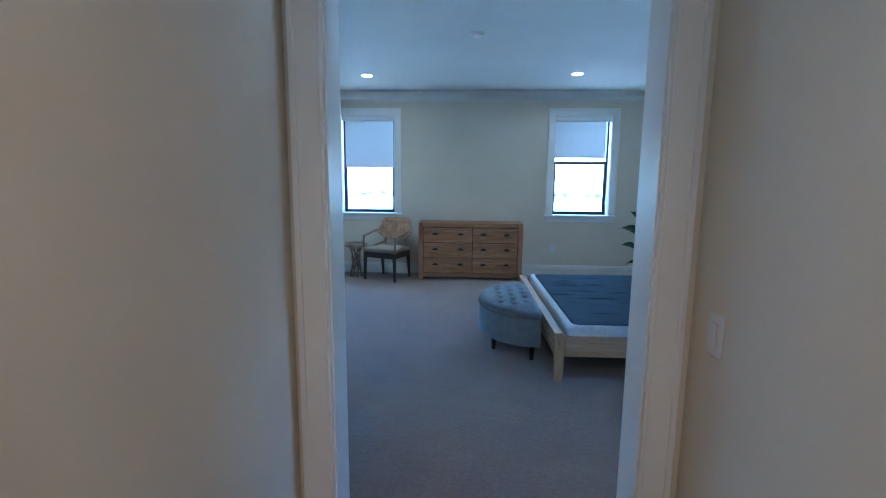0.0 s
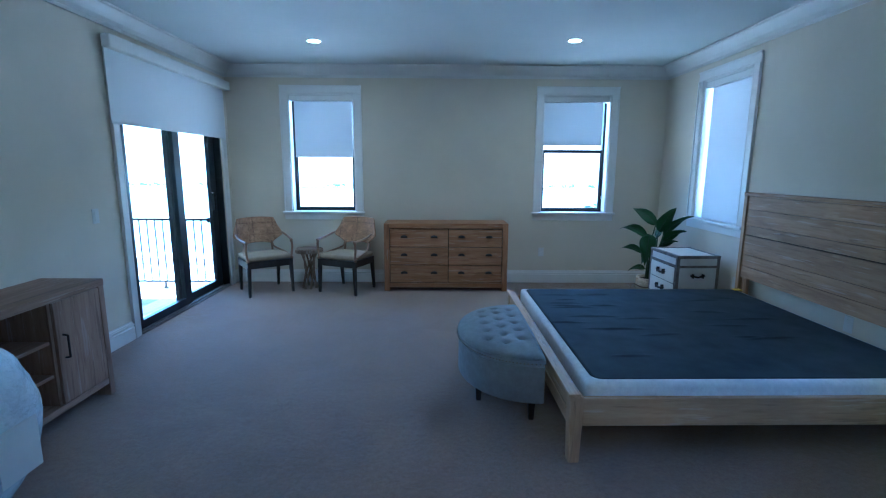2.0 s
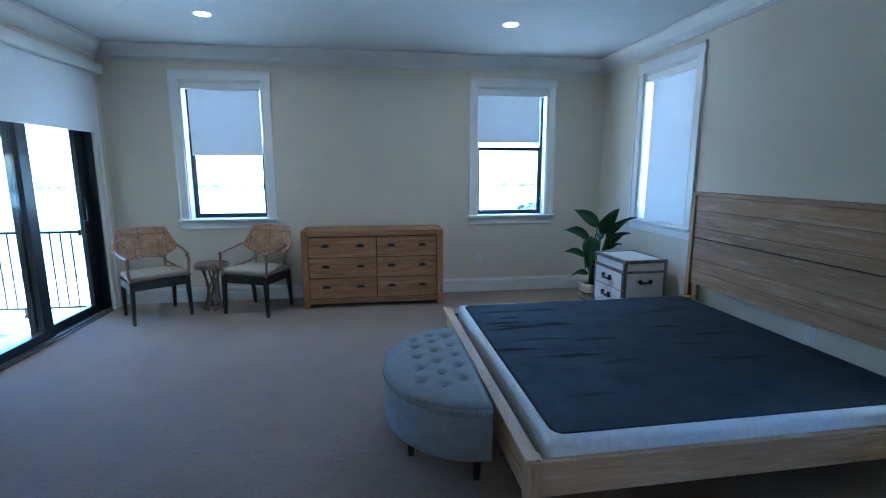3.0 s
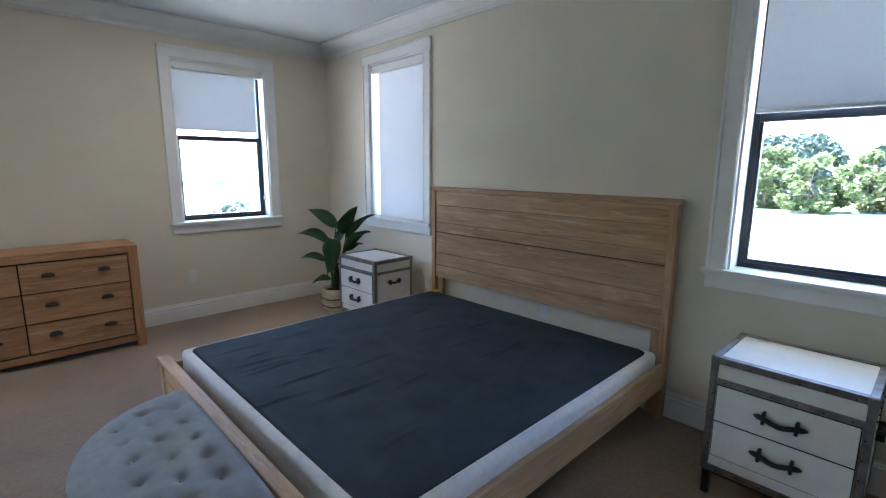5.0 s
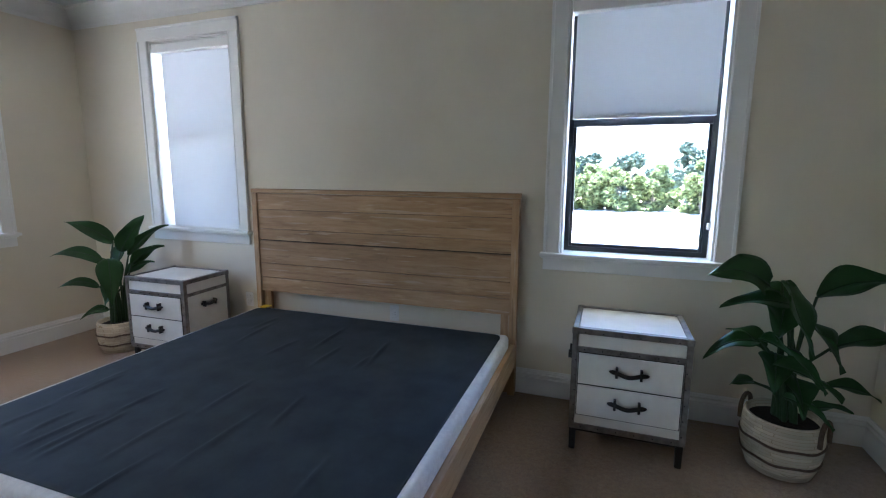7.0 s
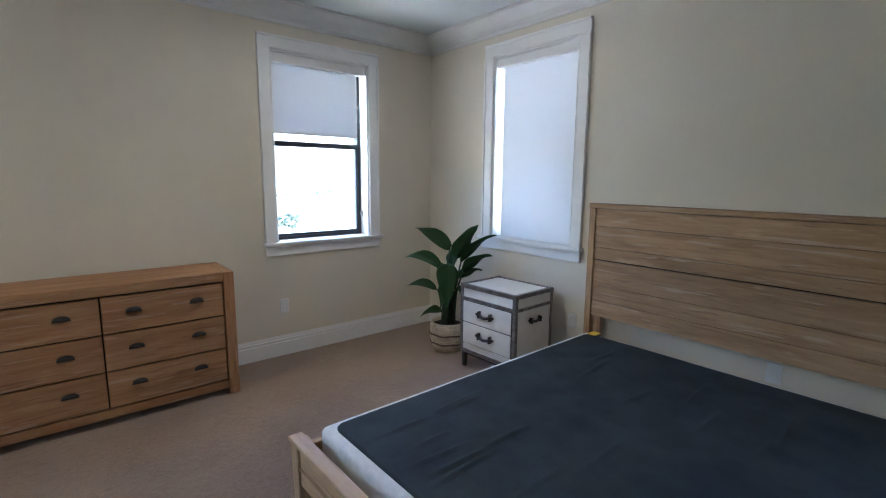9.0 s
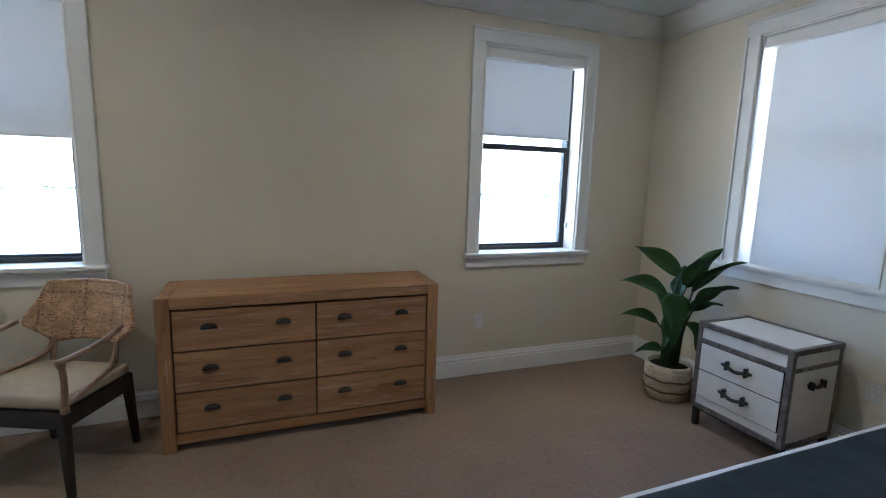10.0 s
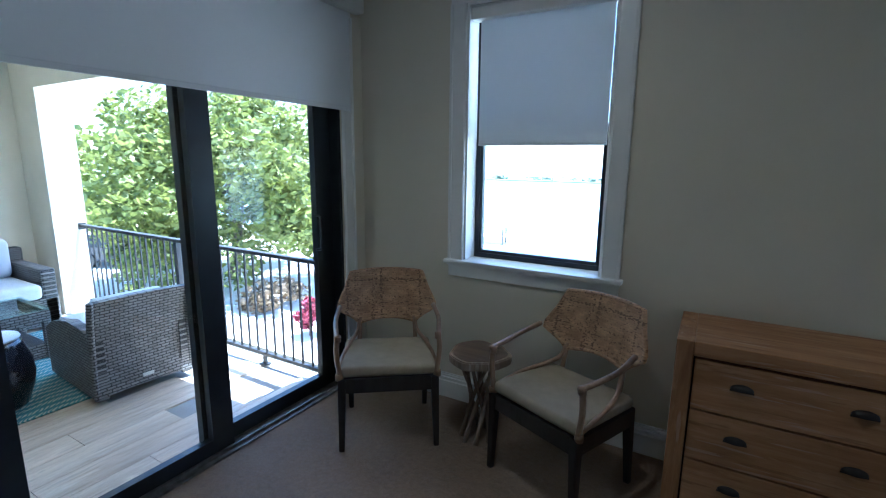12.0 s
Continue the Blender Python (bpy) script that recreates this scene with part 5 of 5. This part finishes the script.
def rug_material():
    m, tree, b = material("leaf_rug", (0.3, 0.4, 0.4), 0.95)
    v = coords(tree)
    w1 = node(tree, "ShaderNodeTexWave", Scale=5.0, Distortion=3.5, Detail=1.0, Detail_Scale=1.2)
    w2 = node(tree, "ShaderNodeTexWave", Scale=22.0, Distortion=5.0, Detail=2.0, Detail_Scale=1.0)
    w2.bands_direction = "DIAGONAL"
    n = node(tree, "ShaderNodeTexNoise", Scale=150.0, Detail=2.0)
    for t in (w1, w2, n):
        tree.links.new(v, t.inputs["Vector"])
    mul = tree.nodes.new("ShaderNodeMath")
    mul.operation = "MULTIPLY"
    tree.links.new(w1.outputs["Fac"], mul.inputs[0])
    tree.links.new(w2.outputs["Fac"], mul.inputs[1])
    tree.links.new(ramp(tree, mul.outputs[0], [(0.1, (0.06, 0.20, 0.24)), (0.3, (0.12, 0.28, 0.29)), (0.55, (0.48, 0.50, 0.42))]), b.inputs["Base Color"])
    bump(tree, b, n.outputs["Fac"], 0.6, 0.003)
    return m


solid("outdoor_rug", block((-5.5, 4.9, BF), (-3.72, 7.08, BF + 0.011), 0.004), rug_material(), "teal and sand leaf-patterned outdoor rug", "rug")

# ---- eaves: unseen overhang, added to keep the sun off the windows ----
structure("roof", boxes(((WEST - 0.1, SOUTH - 0.3, CEIL + 0.13), (EAST + 1.25, NORTH + 1.25, CEIL + 0.28)), ((BW - 0.4, BS - 0.4, 2.76), (WEST - 0.1, BN1 + 0.05, 2.9)), ((HALL_W - 0.4, HALL_S - 0.4, CEIL + 0.13), (HALL_E + 0.4, SOUTH - 0.3, CEIL + 0.28))), STUCCO, "cream plastered roof, its unseen eaves added to shade the windows", "roof")

# ---- grounds ----
GZ = -3.3
GRASS = mottled("sunlit_lawn", (0.16, 0.20, 0.07), (0.30, 0.33, 0.16), 0.95, 0.6, 9.0, 0.8, 0.03)
CONCRETE = mottled("pale_concrete", (0.50, 0.48, 0.44), (0.62, 0.60, 0.55), 0.9, 0.8, 20.0, 0.4, 0.006)
WATER = mottled("pale_bay_water", (0.16, 0.22, 0.23), (0.24, 0.31, 0.31), 0.18, 0.3, 2.2, 0.5, 0.05)
LEAVES = leaf_material("tree_leaves", (0.065, 0.095, 0.018), (0.27, 0.285, 0.07), 0.5, 0.4)
LEAVES_DULL = leaf_material("distant_leaves", (0.05, 0.075, 0.055), (0.10, 0.13, 0.095), 0.7)
LEAVES_PALE = leaf_material("hedge_leaves", (0.045, 0.075, 0.025), (0.18, 0.21, 0.08), 0.55, 0.4)
TREE_BARK = wood("tree_bark", (0.08, 0.065, 0.05), (0.16, 0.13, 0.1), (0.24, 0.2, 0.16), axis=2, rough=0.9, relief=0.8)
structure("ground", grid(8, 8, lambda u, v: ((u - 0.5) * 6000, (v - 0.5) * 6000, GZ)), GRASS, "dry sunlit lawn reaching to the distance", "ground")
structure("road", boxes(((-60, 9.5, GZ), (60, 24.5, GZ + 0.03))), CONCRETE, "pale concrete apron along the shore", "pavement")
structure("terrace", boxes(((EAST + 1.5, -40, GZ), (75, 9.4, GZ + 0.04))), CONCRETE, "pale concrete yard beside the house", "pavement")
structure("water", boxes(((-2500, 26, GZ - 0.4), (2500, 2900, GZ + 0.02))), WATER, "bright calm bay", "water")
structure("seawall", boxes(((-200, 24.5, GZ - 0.4), (200, 26, GZ + 0.35))), CONCRETE, "low concrete sea wall", "sea wall")


def crown(clumps, leaves, size, seed):
    """Leaves gathered in clumps; each leaf a bent pair of triangles."""
    rng = random.Random(seed)
    verts, faces = [], []
    for (cx, cy, cz, r) in clumps:
        for _ in range(leaves):
            d = Vector((rng.gauss(0, 1), rng.gauss(0, 1), rng.gauss(0, 1))).normalized() * r * rng.uniform(0.35, 1.0) ** 0.5
            c = Vector((cx, cy, cz)) + Vector((d.x, d.y, d.z * 0.8))
            a = Vector((rng.uniform(-1, 1), rng.uniform(-1, 1), rng.uniform(-0.6, 0.6))).normalized()
            b = a.orthogonal().normalized()
            b.rotate(Matrix.Rotation(rng.uniform(0, 6.28), 3, a))
            s = size * rng.uniform(0.6, 1.3)
            i = len(verts)
            verts += [c - a * s, c + b * s * 0.5, c + a * s, c - b * s * 0.5 + Vector((0, 0, -0.15 * s))]
            faces += [(i, i + 1, i + 2), (i, i + 2, i + 3)]
    data = bpy.data.meshes.new("crown")
    data.from_pydata([tuple(v) for v in verts], [], faces)
    return data


def tree(x, y, height, spread, clumps, leaves, size, seed, mat, label, low=0.25):
    rng = random.Random(seed)
    t = thing("tree", pose(x, y, GZ), label, "tree", "trees in the grounds")
    lean = [Vector((0.15 * rng.uniform(-1, 1) * k, 0.15 * rng.uniform(-1, 1) * k, height * 0.6 * k / 4)) for k in range(5)]
    lean[0] = Vector((0, 0, 0))
    trunk = part("trunk", tube(lean, [0.035 * height * (1 - 0.15 * k) * 0.9 for k in range(5)], 9), TREE_BARK, t, soft=True)
    balls = []
    for k in range(clumps):
        a, rr, zz = rng.uniform(0, 6.28), spread * math.sqrt(rng.uniform(0.02, 1.0)), rng.uniform(low, 0.93)
        fall = math.sqrt(max(0.12, 1 - ((zz - low) / (1 - low) * 1.6 - 0.55) ** 2))
        c = (rr * fall * math.cos(a), rr * fall * math.sin(a), height * zz, spread * rng.uniform(0.16, 0.30))
        balls.append(c)
    for c in balls[:: max(1, clumps // 9)][:9]:
        st = lean[rng.choice((1, 2, 3))]
        end = Vector(c[:3])
        part("limb", tube(smooth_path([st, st.lerp(end, 0.5) + Vector((0, 0, 0.1 * height * 0.5)), end], 3), [0.011 * height * (1 - 0.12 * k) for k in range(7)], 6), TREE_BARK, trunk, soft=True)
    data = crown(balls, leaves, size, seed)
    data.materials.append(mat)
    ob = new("crown", data)
    ob.parent = t
    tagged(ob, kind="stuff")
    return t


tree(-16.8, 16.9, 7.5, 4.7, 78, 330, 0.155, 5, LEAVES, "broad leafy green tree beyond the balcony", 0.16)
tree(-27, 19, 6.5, 4.0, 40, 130, 0.2, 8, LEAVES, "broad leafy green tree beyond the driveway", 0.2)
far = random.Random(31)
for k in range(17):
    tree(64 + far.uniform(0, 5), -30 + 3.9 * k + far.uniform(-1, 1), far.uniform(5.6, 7.4), far.uniform(2.8, 3.8), 30, 150, 0.34, 20 + k, LEAVES_PALE, "leafy green tree beyond the yard", 0.06)
for k in range(9):
    tree(84 + far.uniform(0, 6), -34 + 8.2 * k + far.uniform(-2, 2), far.uniform(8.2, 10.2), far.uniform(4.2, 5.4), 34, 110, 0.5, 60 + k, LEAVES_DULL, "tall dull green tree far beyond the yard", 0.08)
tree(6.2, 19.5, 3.6, 1.0, 12, 60, 0.14, 40, LEAVES_DULL, "small slender tree by the sea wall", 0.35)
shore = [(-260 + 1.2 * k + random.uniform(-3, 3), 119 + random.uniform(0, 4), GZ + random.uniform(0.2, 0.55), random.uniform(0.8, 1.3)) for k in range(420)]
sd = crown(shore, 36, 0.32, 77)
sd.materials.append(LEAVES_DULL)
tagged(new("far_mangroves", sd), "low green mangroves along the far shore", "shoreline trees", kind="stuff")
structure("far_shore", boxes(((-400, 117, GZ - 0.3), (400, 124, GZ + 0.25))), GRASS, "low far bank of the bay", "shore")


dock = thing("boat_dock", pose(-12.2, 30.5, GZ, 0, 0, 12), "weathered wooden boat dock with pilings in the bay", "dock")
part("deck", block((-1.5, -0.5, 0.42), (1.5, 0.5, 0.48), 0.01), CONCRETE, dock)
for x in (-1.4, 0.0, 1.4):
    for y in (-0.52, 0.52):
        part("piling", tube([(x, y, -0.3), (x, y, 0.95 if abs(x) > 1 else 0.7)], 0.055, 8), BARK, dock)
part("rail", tube([(-1.4, 0.52, 0.85), (1.4, 0.52, 0.85)], 0.025, 6), BARK, dock)


def bush(x, y, r, h, mat, label, seed):
    rng = random.Random(seed)
    b = thing("shrub", pose(x, y, GZ), label, "shrub")
    balls = [(rng.uniform(-r, r) * 0.7, rng.uniform(-r, r) * 0.7, rng.uniform(0.2, 1.0) * h, r * 0.45) for _ in range(14)]
    d = crown(balls, 70, 0.11, seed)
    d.materials.append(mat)
    o = new("foliage", d)
    o.parent = b
    part("stems", tube([(0, 0, 0), (0.05, 0, h * 0.7)], 0.04, 6), TREE_BARK, b)


bush(-9.6, 14.0, 0.36, 1.0, leaf_material("red_leaves", (0.16, 0.015, 0.03), (0.36, 0.06, 0.09), 0.5), "red-leaved ornamental shrub on the lawn", 51)
bush(-12.4, 15.2, 0.9, 0.8, leaf_material("brown_leaves", (0.1, 0.06, 0.03), (0.25, 0.18, 0.1), 0.6), "brown-green shrub on the lawn", 52)
bush(-14.5, 12.6, 0.9, 0.8, LEAVES, "low green shrub on the lawn", 53)


def parked_car(m):
    c = thing("parked_car", m, "dark grey parked car on the drive", "car")
    PAINTED = mottled("dark_car_paint", (0.02, 0.022, 0.028), (0.03, 0.033, 0.04), 0.2, 3.0, 50.0, 0.02, 0.0005)
    def hull(stations, half):
        bm = bmesh.new()
        a = [bm.verts.new((x, -half * k, z)) for x, z, k in stations]
        b = [bm.verts.new((x, half * k, z)) for x, z, k in stations]
        n = len(stations)
        for k in range(n):
            bm.faces.new((a[k], a[(k + 1) % n], b[(k + 1) % n], b[k]))
        bm.faces.new(a[::-1])
        bm.faces.new(b)
        bmesh.ops.recalc_face_normals(bm, faces=bm.faces[:])
        bmesh.ops.bevel(bm, geom=bm.edges[:], offset=0.05, segments=2, affect="EDGES")
        return bm
    part("body", hull([(-2.2, 0.35, 0.95), (-2.25, 0.7, 0.98), (-1.9, 0.95, 1), (1.1, 0.95, 1), (2.1, 0.8, 0.95), (2.25, 0.6, 0.93), (2.2, 0.3, 0.93), (0, 0.25, 1)], 0.9), PAINTED, c)
    part("cabin", hull([(-1.9, 0.94, 0.92), (-1.5, 1.42, 0.8), (0.2, 1.48, 0.8), (1.1, 0.94, 0.92)], 0.88), BRONZE, c, "tinted windows and roof")
    for x in (-1.4, 1.4):
        for y in (-0.82, 0.82):
            w = part("wheel", tube([(x, y - 0.1, 0.33), (x, y + 0.1, 0.33)], 0.33, 20), IRON, c)
            part("rim", tube([(x, y - 0.105, 0.33), (x, y + 0.105, 0.33)], 0.2, 14), ZINC, w)


parked_car(pose(-23.0, 16.2, GZ + 0.03, 0, 0, 25))
structure("driveway", boxes(((-40, 10.0, GZ + 0.001), (-14.5, 24.0, GZ + 0.033))), CONCRETE, "pale concrete driveway", "driveway")

# ---- wood-look floor tiles of the balcony ----
tw, tl = 0.2, 1.2
tile_data = mesh_of("tile", block((0.0015, 0.0015, 0.0), (tw - 0.0015, tl - 0.0015, 0.012), 0.001, 1), TILE)
floor_tiles = thing("balcony_floor", pose(0, 0, BF - 0.012), "pale wood-look plank tiles on the balcony", "balcony floor", kind="structure")
cols = int((WEST - 0.2 - BW) / tw)
for i in range(cols):
    shift = (i * 0.37) % 1.0 * tl
    y = 7.5 - tl - shift
    while y > BS + 0.6:
        t = new("tile", tile_data)
        t.parent, t.location = floor_tiles, (WEST - 0.2 - (i + 1) * tw, y, 0)
        y -= tl
